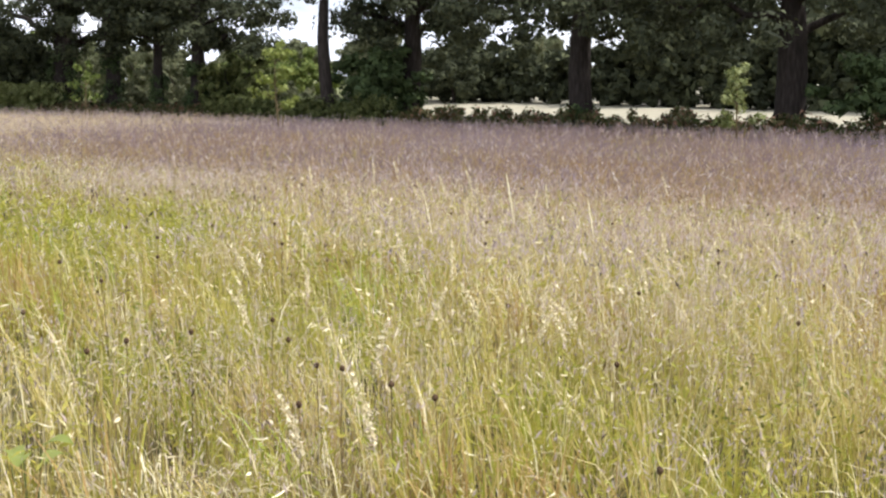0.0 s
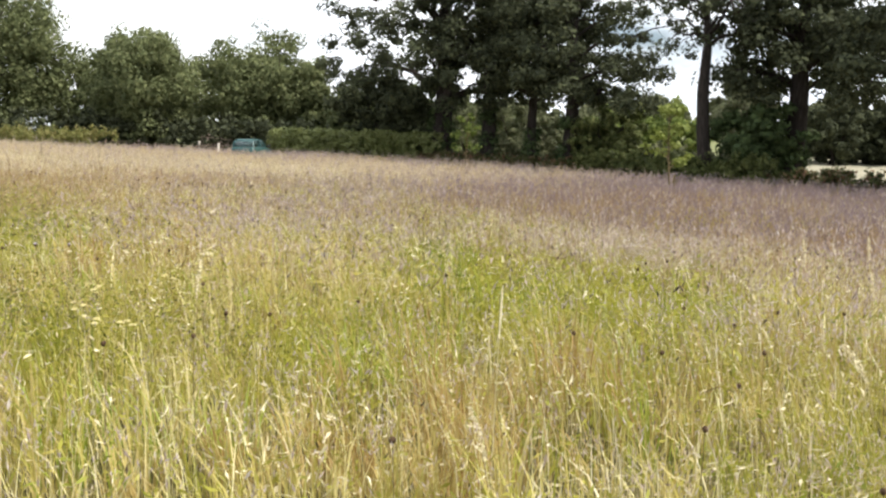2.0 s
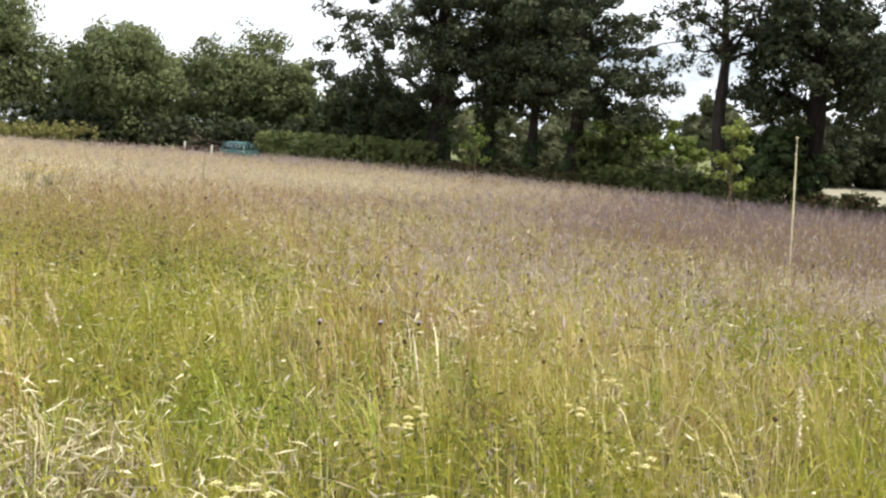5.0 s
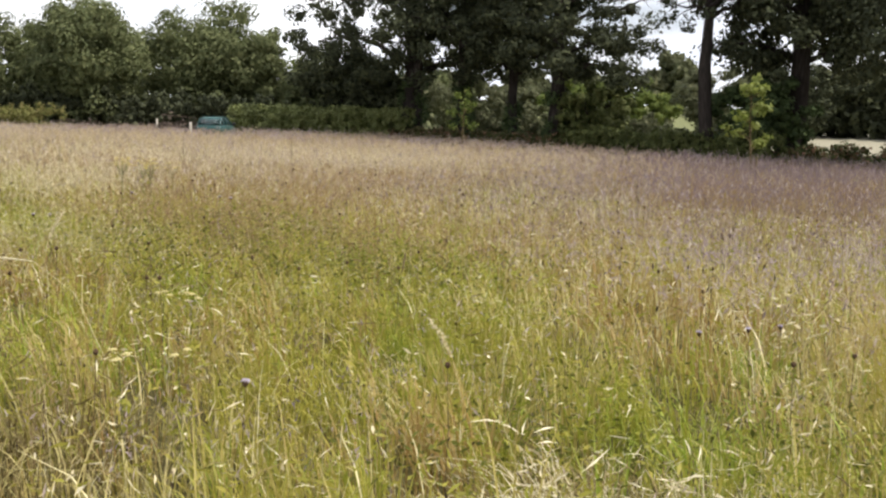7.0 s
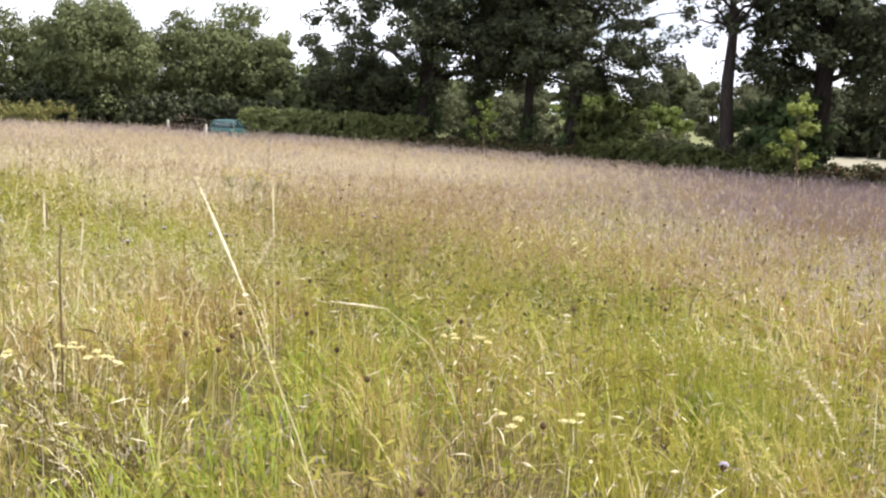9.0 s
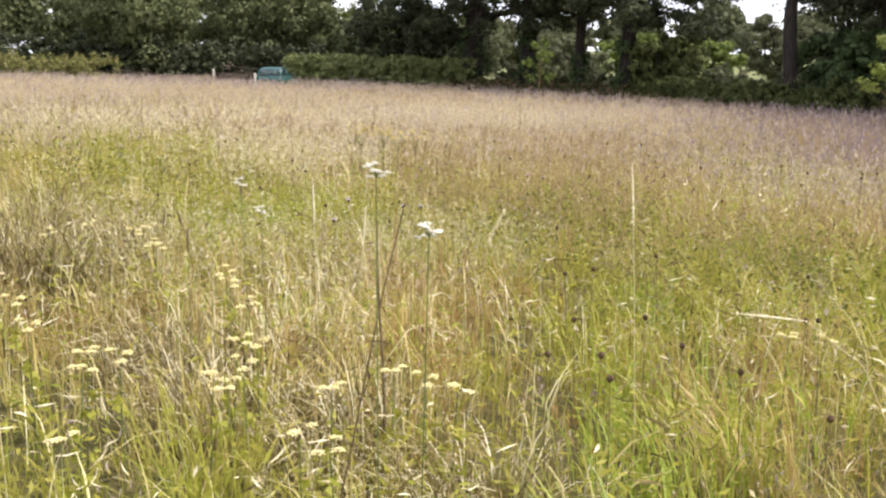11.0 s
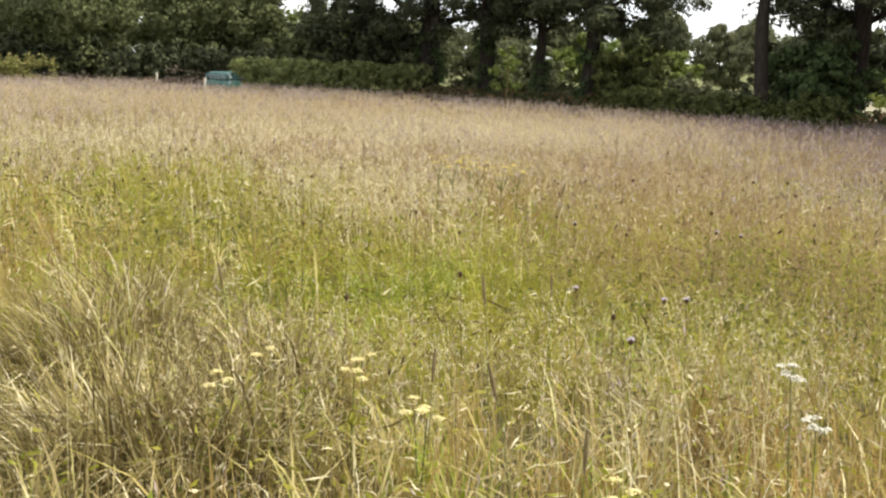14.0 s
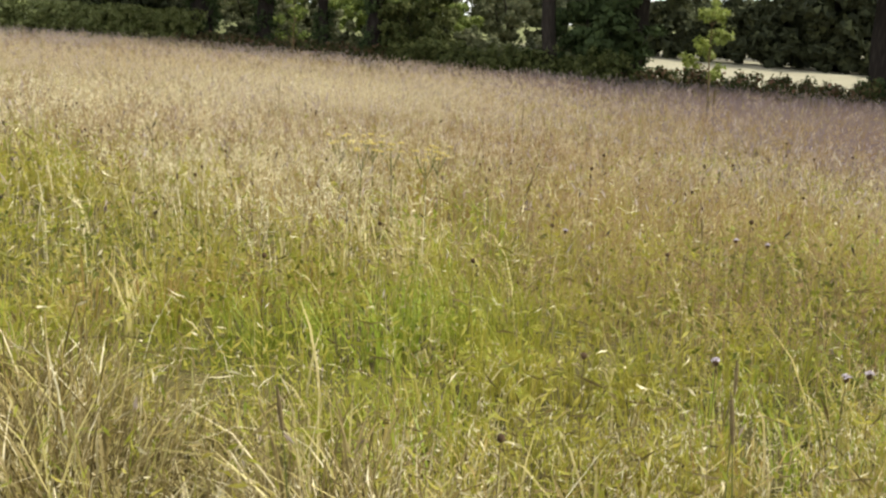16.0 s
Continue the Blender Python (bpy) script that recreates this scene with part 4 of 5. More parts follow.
# bleached blades, some upright, some bent over
for n, near, reach, wide, lean, tall in ((3800, 0.0, 6.5, 0.0036, 0.75, 0.30), (3200, 6.5, 14.0, 0.006, 0.6, 0.34), (7000, 0.0, 6.5, 0.0026, 0.6, 0.30), (7000, 6.5, 14.0, 0.0040, 0.5, 0.32)):
    p = scatter(n, near, reach, rng)
    p = p[(dry(p) * 0.8 + 0.2) * (1 - 0.5 * tangle(p) * (1 - blond(p))) * (1 - 0.7 * damp(p)) > rng.random(len(p))]
    patch_of("bleached_blade", p, tall + 0.2 * rng.random(len(p)), wide * (0.5 + rng.random(len(p))), 0.1 + (lean + 0.3 * tangle(p)) * rng.random(len(p)), M_PALE,
             "bleached dry grass blades", rng, 2, curl=1.4)
# broad arching blades, straw-coloured to olive, hanging over the sward near the track
M_ARCH = foliage("arching_blade", [(0.286, 0.270, 0.080), (0.424, 0.360, 0.148), (0.594, 0.509, 0.265), (0.350, 0.329, 0.106)], [(0.265, 0.260, 0.069), (0.477, 0.403, 0.159), (0.615, 0.541, 0.297)], 0.7, 0.35, amount=0.6, gloss=0.2)
for n, per, near, reach, wide in ((620, 9, 1.2, 6.5, 0.0046), (420, 9, 6.5, 11.0, 0.0062)):
    p, o, k = tufted(n, per, near, reach, 0.10, rng, lambda c: 1 - 0.7 * damp(c))
    patch_of("arching_blade", p, 0.44 * k * (0.6 + 0.6 * rng.random(len(p))), wide * (0.6 + 0.8 * rng.random(len(p))), 0.55 + 0.85 * rng.random(len(p)), M_ARCH, "broad arching half-dry grass blades", rng, 3, curl=1.6, out_=o)


def purple(p):
    """Share of dusky purple seed heads, greatest in the low eastern half."""
    return np.clip((p[:, 0] + 12) / 7, 0, 0.85) * np.clip((p[:, 1] - 9) / 7, 0, 1) + 0.08


def golden(p):
    """Share of golden seed heads, greatest in the western half and near the track."""
    return np.clip((-7 - p[:, 0]) / 7, 0, 0.85) * np.clip((60 - p[:, 1]) / 20, 0.3, 1)


# the paler eastern part: creamy husks and straw over the sward
def eastern(p):
    return np.clip((p[:, 0] + 6.5) / 6, 0.06, 1)


for n, near, reach, wide in ((8000, 0.0, 6.5, 0.0022), (8000, 6.5, 14.0, 0.0036)):
    p = scatter(n, near, reach, rng)
    p = p[np.maximum(eastern(p) * (1 - 0.6 * damp(p)), blond(p)) > rng.random(len(p))]
    patch_of("creamy_straw", p, 0.34 + 0.26 * rng.random(len(p)), wide * (0.5 + rng.random(len(p))), 0.1 + 0.6 * rng.random(len(p)), M_WISP, "creamy dry straw standing in the sward", rng, 2, curl=1.4)
# flowering stems with their seed heads
STEMS = [(9000, 0.0, 6.5, 0.0011, 10, 0.011, 2), (20000, 6.5, 14.0, 0.0017, 8, 0.020, 1), (44000, 14.0, 30.0, 0.0036, 9, 0.025, 0), (46000, 30.0, 80.0, 0.006, 9, 0.045, 0)]
for n, near, reach, wide, per, grain, bends in STEMS:
    p = scatter(n, near, reach, rng)
    k = dry(p)
    p = p[(k * 0.9 + 0.1) * (1 - 0.6 * tangle(p)) > rng.random(len(p))]
    h = (0.46 + 0.24 * rng.random(len(p)) + 0.08 * dry(p)) * (1 + 0.16 * hummock(p))
    dice = rng.random(len(p))
    dark, gold = purple(p) > dice, golden(p) > 1 - dice
    for mask, mat, label in ((gold & ~dark, M_GOLD, "golden-brown feathery grass seed heads"), (~dark & ~gold, M_HEAD, "pinkish feathery grass seed heads"), (dark, M_PURPLE, "dusky purple feathery grass seed heads")):
        k = int(mask.sum())
        q = p[mask]
        pale = near < 10 or mat is M_GOLD
        tip, way = patch_of("flowering_stem", q, h[mask], wide * (0.7 + 0.6 * rng.random(k)), 0.1 + (0.55 + 0.3 * tangle(q)) * rng.random(k) ** 1.7, M_STRAW if pale else M_SWARD,
                            "thin straw-coloured flowering grass stems" if pale else "thin dull brown flowering grass stems", rng, bends)
        heads("grass_seed_head", tip, way, 0.07 + 0.07 * rng.random(k), 0.010 + 0.022 * rng.random(k) + grain * 0.4, per, np.full(k, grain), mat, label, rng)
# taller, sparser stems that feather the far edge of the meadow
for n, near, reach, wide, grain in ((2600, 9.0, 24.0, 0.0022, 0.018), (5200, 24.0, 80.0, 0.0045, 0.034)):
    p = scatter(n, near, reach, rng)
    tip, way = patch_of("flowering_stem", p, 0.70 + 0.32 * rng.random(len(p)), np.full(len(p), wide), 0.1 + 0.4 * rng.random(len(p)), M_STRAW, "tall sparse flowering grass stems", rng, 1)
    heads("grass_seed_head", tip, way, 0.10 + 0.10 * rng.random(len(p)), 0.012 + 0.012 * rng.random(len(p)), 7, np.full(len(p), grain), M_HEAD, "pinkish feathery grass seed heads", rng)
# soft-edged patches where one grass is in fruit: pale bent-grass haze, and rust-brown sorrel and sweet grass
M_RUST = foliage("rusty_seed_head", [(0.28, 0.185, 0.090), (0.37, 0.255, 0.130), (0.22, 0.138, 0.067), (0.44, 0.325, 0.180)], None, through_it=0.35)
PALE_HAZE = [(-13.4, 8.8, 0.9), (-12.3, 8.8, 0.7), (-15.0, 25.0, 2.4), (-18.6, 16.5, 1.5), (-15.2, 14.5, 0.9), (-17.4, 21.2, 1.8), (-15.2, 31.0, 3.0), (-11.9, 9.6, 0.6), (-14.5, 13.3, 0.6), (-14.6, 15.5, 1.0), (-16.0, 18.0, 1.2)]
PINK_HAZE = [(-0.84, 4.6, 0.7), (-0.5, 3.7, 0.45), (-3.2, 13.3, 1.2), (1.4, 6.4, 0.9), (1.2, 5.3, 0.6), (2.0, 9.6, 1.2), (0.0, 9.0, 0.9), (-1.5, 8.0, 0.7)]
RUST_HAZE = [(-11.6, 11.3, 1.0), (-10.5, 10.5, 0.8), (-16.4, 18.2, 1.4), (-13.0, 14.5, 0.8), (-11.9, 13.9, 1.1), (-11.0, 13.3, 0.9), (-12.5, 12.2, 0.9), (-9.6, 11.6, 1.1), (-14.8, 16.9, 1.2),
             (-12.2, 18.3, 1.6), (-11.6, 15.9, 1.2), (-6.9, 14.7, 1.5), (-8.2, 13.2, 1.2), (-4.9, 26.0, 3.0), (3.4, 18.6, 1.5), (1.7, 4.4, 0.5), (-9.8, 5.6, 0.5)]
for places, mat, crowd, label in ((PALE_HAZE, M_WISP, 500, "pale hazy bent-grass seed heads"), (PINK_HAZE, M_BLUSH, 620, "pinkish hazy bent-grass seed heads"), (RUST_HAZE, M_RUST, 350, "rust-brown sorrel and grass seed heads")):
    p = np.concatenate([np.array([x, y]) + rng.standard_normal((int(crowd * r * r / (1 + max(y - 12, 0) / 12)), 2)) * r * 0.62 for x, y, r in places])
    for mask, grain, wide in ((p[:, 1] < 11, 0.0085, 0.0010), ((p[:, 1] >= 11) & (p[:, 1] < 17), 0.014, 0.0015), (p[:, 1] >= 17, 0.024, 0.003)):
        q = p[mask]
        k = len(q)
        tip, way = patch_of("flowering_stem", q, 0.42 + 0.26 * rng.random(k), np.full(k, wide), 0.1 + 0.5 * rng.random(k), M_SWARD, "thin dull brown flowering grass stems", rng, 1)
        heads("grass_seed_head", tip, way, 0.09 + 0.09 * rng.random(k), 0.012 + 0.016 * rng.random(k), 12, np.full(k, grain), mat, label, rng)
# collapsed dry tussocks
TUSSOCKS = [(-15.0, 9.3), (-14.5, 8.5), (-14.3, 8.0), (-15.2, 10.1), (-14.9, 9.6), (-14.1, 7.1), (-14.4, 8.3), (-12.7, 7.1), (-12.3, 7.3), (-11.6, 6.5), (-11.1, 5.95), (-7.55, 5.65), (-7.1, 5.5), (-10.0, 5.45), (-9.75, 5.85), (-9.6, 5.05), (-0.4, 3.7), (-0.98, 3.53),
            (-13.8, 7.6), (-14.1, 9.2), (-12.2, 6.55), (-14.75, 9.0), (-14.1, 8.15), (-13.95, 8.2), (-14.2, 8.05), (-7.26, 5.06), (-6.95, 4.74), (-7.5, 5.2)]


def strands(name, n, spread, low, high, wide, lean, mat, at, parent, label, rng, curl=1.3):
    """A mound of bending blades about a root, tallest in the middle and falling outwards."""
    off = rng.standard_normal((n, 2)) * spread
    far_out = np.clip(np.linalg.norm(off, axis=1) / (2.2 * spread), 0, 1)
    tall = (low + (high - low) * rng.random(n)) * (1.15 - 0.6 * far_out)
    v, q, t, _, _ = blades(np.array(at) + off, tall, wide * (0.5 + rng.random(n)), lean * (0.3 + 0.8 * rng.random(n)), rng, 3, curl, off / spread * 0.8 + rng.standard_normal((n, 2)) * 0.5)
    ob = part(name, mesh_of(name, v - [at[0], at[1], float(land(*at))], q, t, mat), parent, label)
    return tagged(ob, label, kind="stuff")


for cx, cy in TUSSOCKS:
    if any(math.hypot(cx - x, cy - y) < r for x, y, r in HOLLOWS):
        continue
    old = cx < -12.8
    dull = -11 < cx < -8
    root = thing("dry_tussock", (cx, cy, float(land(cx, cy))), "brown collapsed mound of dead matted grass" if old else "pale collapsed tussock of bleached straw", "grass tussock", "dry tussocks")
    strands("thatch", 520 if old else 240, 0.26, 0.22, 0.66 if old else 0.44, 0.0040, 1.1, M_THATCH, (cx, cy), root, "brown matted dead blades", rng)
    strands("straw", 110 if old else (80 if dull else 120), 0.25, 0.30, 0.70 if old else 0.50, 0.0036 if old else 0.0026, 1.25, M_ARCH if old or dull else M_WISP, (cx, cy), root, "long arching half-dry blades", rng, 1.7)
    if old:
        strands("bleached_straw", 60, 0.27, 0.30, 0.66, 0.0032, 1.2, M_WISP, (cx, cy), root, "long pale dead blades", rng, 1.7)
# fresh green tufts gathered in a few damp patches
for n, near, reach, wide, bends in ((2600, 1.8, 6.5, 0.0040, 2), (2000, 6.5, 14.0, 0.0065, 1)):
    p, o, k = tufted(n, 18, near, reach, 0.08, rng, lambda c: np.clip(1.6 * noise2(c[:, 0], c[:, 1], 2.4, 51) - 0.55, 0, 1) * (1 - 0.6 * eastern(c)))
    patch_of("fresh_tuft", p, 0.36 * k * (0.5 + 0.7 * rng.random(len(p))), wide * (0.6 + 0.9 * rng.random(len(p))), 0.15 + 0.8 * rng.random(len(p)), M_LIME, "fresh bright green grass tufts", rng, bends, out_=o)


def flecks(name, p, low, high, length, mat, label, rng):
    """Small narrow spikes and husks held at the top of the sward."""
    n = len(p)
    c = np.stack([p[:, 0], p[:, 1], land(p[:, 0], p[:, 1]) + low + (high - low) * rng.random(n)], 1)
    u = rng.standard_normal((n, 3)) * [0.45, 0.45, 0.2] + [0, 0, 1]
    u /= np.linalg.norm(u, axis=1, keepdims=True)
    w = np.cross(u, rng.standard_normal((n, 3)))
    w /= np.linalg.norm(w, axis=1, keepdims=True) + 1e-9
    s = (length * (0.5 + rng.random(n)))[:, None]
    k = (0.14 + 0.12 * rng.random(n))[:, None]
    side = np.cross(u, w)
    v = np.stack([c - u * s, c + w * s * k, c + u * s, c - w * s * k, c + side * s * k, c - side * s * k], 1).reshape(-1, 3)
    o = np.arange(n)[:, None] * 6
    q = np.concatenate([o + np.array([[0, 1, 2, 3]]), o + np.array([[0, 4, 2, 5]])])
    tagged(new(name, mesh_of(name, v, q, mat=mat)), label, "grass", kind="stuff")


for n, near, reach, size in ((4200, 0.0, 6.5, 0.017), (5500, 6.5, 14.0, 0.034), (3000, 14.0, 26.0, 0.055)):
    p = scatter(n, near, reach, rng)
    p = p[dry(p) * (1 - 0.6 * tangle(p)) * (1 - 0.6 * damp(p)) > rng.random(len(p))]
    flecks("grass_spike", p, 0.36, 0.66, np.full(len(p), size), M_BLUSH, "pale narrow grass spikes catching the sun", rng)
    p = scatter(2 * n, near, reach, rng)
    p = p[eastern(p) > rng.random(len(p))]
    flecks("grass_spike", p, 0.34, 0.62, np.full(len(p), size * 0.85), M_BLUSH, "pale narrow grass spikes catching the sun", rng)
    p = scatter(n // 2, near, min(reach, 14.5), rng)
    flecks("dark_husk", p, 0.30, 0.56, np.full(len(p), size * 0.8), M_TWIG, "dark dry husks among the grass", rng)


def litter(name, p, low, high, length, width, mat, label, rng, flatness=0.6):
    """Short loose pieces lying every way in the sward."""
    n = len(p)
    c = np.stack([p[:, 0], p[:, 1], land(p[:, 0], p[:, 1]) + low + (high - low) * rng.random(n)], 1)
    u = rng.standard_normal((n, 3)) * [1, 1, flatness]
    u /= np.linalg.norm(u, axis=1, keepdims=True)
    w = np.cross(u, rng.standard_normal((n, 3)))
    w /= np.linalg.norm(w, axis=1, keepdims=True) + 1e-9
    s = (length * (0.4 + rng.random(n)))[:, None]
    k = (width * (0.6 + 0.8 * rng.random(n)))[:, None]
    bow = np.cross(u, w) * s * 0.25
    v = np.stack([c - u * s, c + w * k - bow, c + u * s, c - w * k - bow], 1).reshape(-1, 3)
    tagged(new(name, mesh_of(name, v, np.arange(4 * n).reshape(-1, 4), mat=mat)), label, "grass", kind="stuff")


for n, near, reach, size in ((34000, 0.0, 6.5, 0.8), (26000, 6.5, 14.0, 1.3)):
    p = scatter(n, near, reach, rng)
    p = p[dry(p) * 0.5 + 0.15 + 0.45 * tangle(p) > rng.random(len(p))]
    p = p[(1 - 0.5 * tangle(p)) * (1 - 0.75 * damp(p)) > rng.random(len(p))]
    litter("loose_straw", p, 0.14, 0.50, 0.050 * size, 0.0030 * size, M_WISP, "short broken straw lying in the grass", rng)
    p = scatter(n * 3, near, reach, rng)
    p = p[lush(p) * 0.7 + 0.3 > rng.random(len(p))]
    litter("herb_leaf", p, 0.10, 0.44, 0.036 * size, 0.0070 * size, M_GREEN, "small green herb leaves in the sward", rng, 0.9)
for n, near, reach, size in ((17000, 0.0, 6.5, 1.0), (9000, 6.5, 14.0, 1.5)):
    p = scatter(n, near, reach, rng)
    p = p[np.clip(0.45 + 0.9 * noise2(p[:, 0], p[:, 1], 1.3, 31), 0.03, 1) > rng.random(len(p))]
    p = p[(1 - 0.75 * tangle(p)) * (1 - 0.75 * damp(p)) > rng.random(len(p))]
    litter("dry_leaf", p, 0.22, 0.50, 0.022 * size, 0.0055 * size, M_WISP, "small curled cream-coloured dry leaves in the grass", rng, 0.8)
# a flattened mat of pale dead leaves beside the track
p = np.array([-7.2, 5.15]) + rng.standard_normal((750, 2)) * [0.42, 0.5]
litter("straw_mat", p, 0.14, 0.38, 0.060, 0.0036, M_WISP, "flattened mat of pale dead grass leaves", rng, 0.45)
# dark leaf flecks that colour in the shade between blades in the lush hollows
M_SHADE_LEAF = foliage("shade_leaf", [(0.095, 0.105, 0.020), (0.140, 0.150, 0.032), (0.200, 0.200, 0.052)], None, through_it=0.3, gloss=0.1)
for x, y, r in ((-7.2, 6.7, 1.0), (-7.9, 5.9, 0.6), (-6.4, 6.4, 0.8), (-5.6, 6.7, 0.8), (-9.9, 10.6, 1.3), (-12.0, 10.9, 0.8), (-14.1, 8.3, 0.35), (-13.9, 7.9, 0.3), (1.5, 4.3, 0.4), (-15.6, 12.4, 1.0), (-11.4, 12.9, 0.9)):
    p = np.array([x, y]) + rng.standard_normal((int(900 * r * r), 2)) * r * 0.7
    litter("shade_leaf", p, 0.12, 0.40, 0.020 if y < 9 else 0.027, 0.008 if y < 9 else 0.011, M_SHADE_LEAF, "dark green leaf flecks standing for shade between the grass blades", rng, 0.7)
# matted brown leavings under the western sward
for n, near, reach, size in ((30000, 0.0, 6.5, 1.0), (16000, 6.5, 12.0, 1.5)):
    p = scatter(n, near, reach, rng)
    p = p[np.maximum(tangle(p), 0.7 * rusty(p)) * np.clip(0.45 + 0.9 * noise2(p[:, 0], p[:, 1], 2.1, 37), 0.02, 1) > rng.random(len(p))]
    litter("brown_thatch", p, 0.10, 0.44, 0.060 * size, 0.0045 * size, M_THATCH, "matted brown dead grass in the sward", rng, 0.7)
# the rest of the meadow behind and beside the track
p = np.stack([rng.uniform(-55, 45, 24000), rng.uniform(-40, 30, 24000)], 1)
north = np.interp(p[:, 0], TRACK[::-1, 0], TRACK[::-1, 1])
p = p[(p[:, 1] < north - 1.0) | (p[:, 0] < -17 - 0.95 * np.maximum(p[:, 1], 0)) | (p[:, 0] > 3.5 + 0.52 * np.maximum(p[:, 1], 0))]
patch_of("meadow_grass", p, 0.3 + 0.35 * rng.random(len(p)), 0.02 * (0.6 + rng.random(len(p))), 0.2 + 0.6 * rng.random(len(p)), M_GRASS, "tufts of yellowing meadow grass", rng, 0)
p = np.stack([rng.uniform(-24, 10, 60000), rng.uniform(-9, 7, 60000)], 1)
p = p[p[:, 1] < np.interp(p[:, 0], TRACK[::-1, 0], TRACK[::-1, 1]) - 0.9]
patch_of("meadow_grass", p, 0.2 + 0.4 * rng.random(len(p)), 0.012 * (0.6 + rng.random(len(p))), 0.2 + 0.8 * rng.random(len(p)), M_GRASS, "tufts of yellowing meadow grass", rng, 0)

# ---------------------------------------------------------------- flowers and single stalks


def stem_mesh(points, r, mat=None, sides=5):
    return mesh_of("stem", *tube(points, np.linspace(r, r * 0.5, len(points)), sides), mat=mat or M_STEM, smooth=True)


def florets(name, centre, radius, count, size, mat, rng, dome=0.25):
    """A flat or domed cluster of little solid florets."""
    vs, qs = [], []
    for n in range(count):
        a, r = n * 2.4, radius * math.sqrt((n + 0.5) / count)
        c = np.array(centre) + [r * math.cos(a), r * math.sin(a), dome * radius * (1 - (r / radius) ** 2) + rng.normal() * size * 0.2]
        s = size * (0.7 + 0.6 * rng.random())
        ring = [c + [s * math.cos(k * 1.2566), s * math.sin(k * 1.2566), rng.normal() * s * 0.15] for k in range(5)]
        o = len(vs)
        vs += ring + [c + [0, 0, s * 0.55], c - [0, 0, s * 0.6]]
        for k in range(5):
            qs += [(o + k, o + (k + 1) % 5, o + 5), (o + (k + 1) % 5, o + k, o + 6)]
    return mesh_of(name, np.array(vs), None, np.array(qs), mat)


def yarrow(seed, mat, label, height=0.46):
    rng_ = np.random.default_rng(seed)
    root = thing("yarrow", (0, 0, 0), label, "wildflower", "yarrow flowers")
    part("stem", stem_mesh([(0, 0, 0), (0.01, 0, height * 0.5), (0.02, 0.01, height)], 0.004), root)
    for k in range(3):
        a = k * 2.1 + seed
        tip = (0.02 + 0.035 * math.cos(a), 0.01 + 0.035 * math.sin(a), height + 0.015 * k)
        part("flower_head", florets("flower_head", tip, 0.020, 14, 0.0062, mat, rng_, 0.3), root)
    for k in range(4):
        z = height * (0.2 + 0.17 * k)
        v, q = leaves(np.array([[0.03 * math.cos(k * 2.2), 0.03 * math.sin(k * 2.2), z]]), np.full((1, 3), 0.03), 8, 0.02, rng_)
        part("leaf", mesh_of("leaf", v, q, mat=M_GREEN), root)
    return root


def wild_carrot(at, height, seed, radius=0.027):
    rng_ = np.random.default_rng(seed)
    root = thing("wild_carrot", (at[0], at[1], float(land(*at))), "white wild carrot umbel on a thin stem above the grass", "wildflower", "wild carrot flowers", seed * 40)
    part("stem", stem_mesh([(0, 0, 0), (0.02, 0, height * 0.5), (0.0, 0.01, height - 0.03)], 0.0024), root)
    for k in range(9):
        a = k * 2.4
        r = radius * math.sqrt((k + 0.5) / 9)
        tip = (r * math.cos(a), 0.01 + r * math.sin(a), height - 0.012 * (k % 3) - 0.3 * r)
        ray_ = part("umbel_ray", mesh_of("umbel_ray", *tube([(0, 0.01, height - 0.03), (tip[0] * 0.6, 0.01 + (tip[1] - 0.01) * 0.6, height - 0.012), tip], [0.0012, 0.001, 0.001], 4), mat=M_STEM), root)
        x, y, z = tip
        part("umbellet", florets("umbellet", (x, y, z), 0.0095, 11, 0.0036, M_WHITE, rng_, 0.45), ray_)
    return root


def knapweed(seed, head_mat, label, group, height=0.55, size=0.011):
    """A wiry stem with a round head: mauve in flower or dark in seed."""
    rng_ = np.random.default_rng(seed)
    root = thing("knapweed", (0, 0, 0), label, "wildflower", group)
    part("stem", stem_mesh([(0, 0, 0), (0.015, 0.01, height * 0.6), (0.01, 0.02, height)], 0.0025, M_BROWN), root)
    rings = [(-1.0, 0.35), (-0.4, 0.95), (0.3, 1.0), (0.9, 0.6), (1.15, 0.15)]
    path = [(0.01, 0.02, height + z * size) for z, _ in rings]
    head = part("seed_head", mesh_of("seed_head", *tube(path, [r * size for _, r in rings], 8, 0.06, rng_), mat=M_DARKHEAD, smooth=True), root)
    if head_mat is not M_DARKHEAD:
        part("petals", florets("petals", (0.01, 0.02, height + size * 0.9), size * 1.5, 12, size * 0.5, head_mat, rng_, 0.5), head, "mauve petals")
    return root


def ragwort(at, height, seed):
    rng_ = np.random.default_rng(seed)
    root = thing("ragwort", (at[0], at[1], float(land(*at))), "branching ragwort with flat yellow flower clusters", "wildflower", "ragwort plants", seed * 50)
    part("stem", stem_mesh([(0, 0, 0), (0.01, 0, height * 0.5), (0.02, 0.01, height * 0.85)], 0.006), root)
    for k in range(6):
        a = k * 1.05
        tip = (0.02 + 0.09 * math.cos(a), 0.01 + 0.09 * math.sin(a), height - 0.06 * (k % 2))
        br = part("branch", mesh_of("branch", *tube([(0.015, 0, height * 0.7), (0.02 + 0.06 * math.cos(a), 0.06 * math.sin(a), height * 0.85), tip], [0.003, 0.0025, 0.002], 4), mat=M_STEM), root)
        part("flower_cluster", florets("flower_cluster", tip, 0.026, 10, 0.008, M_YELLOW, rng_, 0.2), br)
    return root


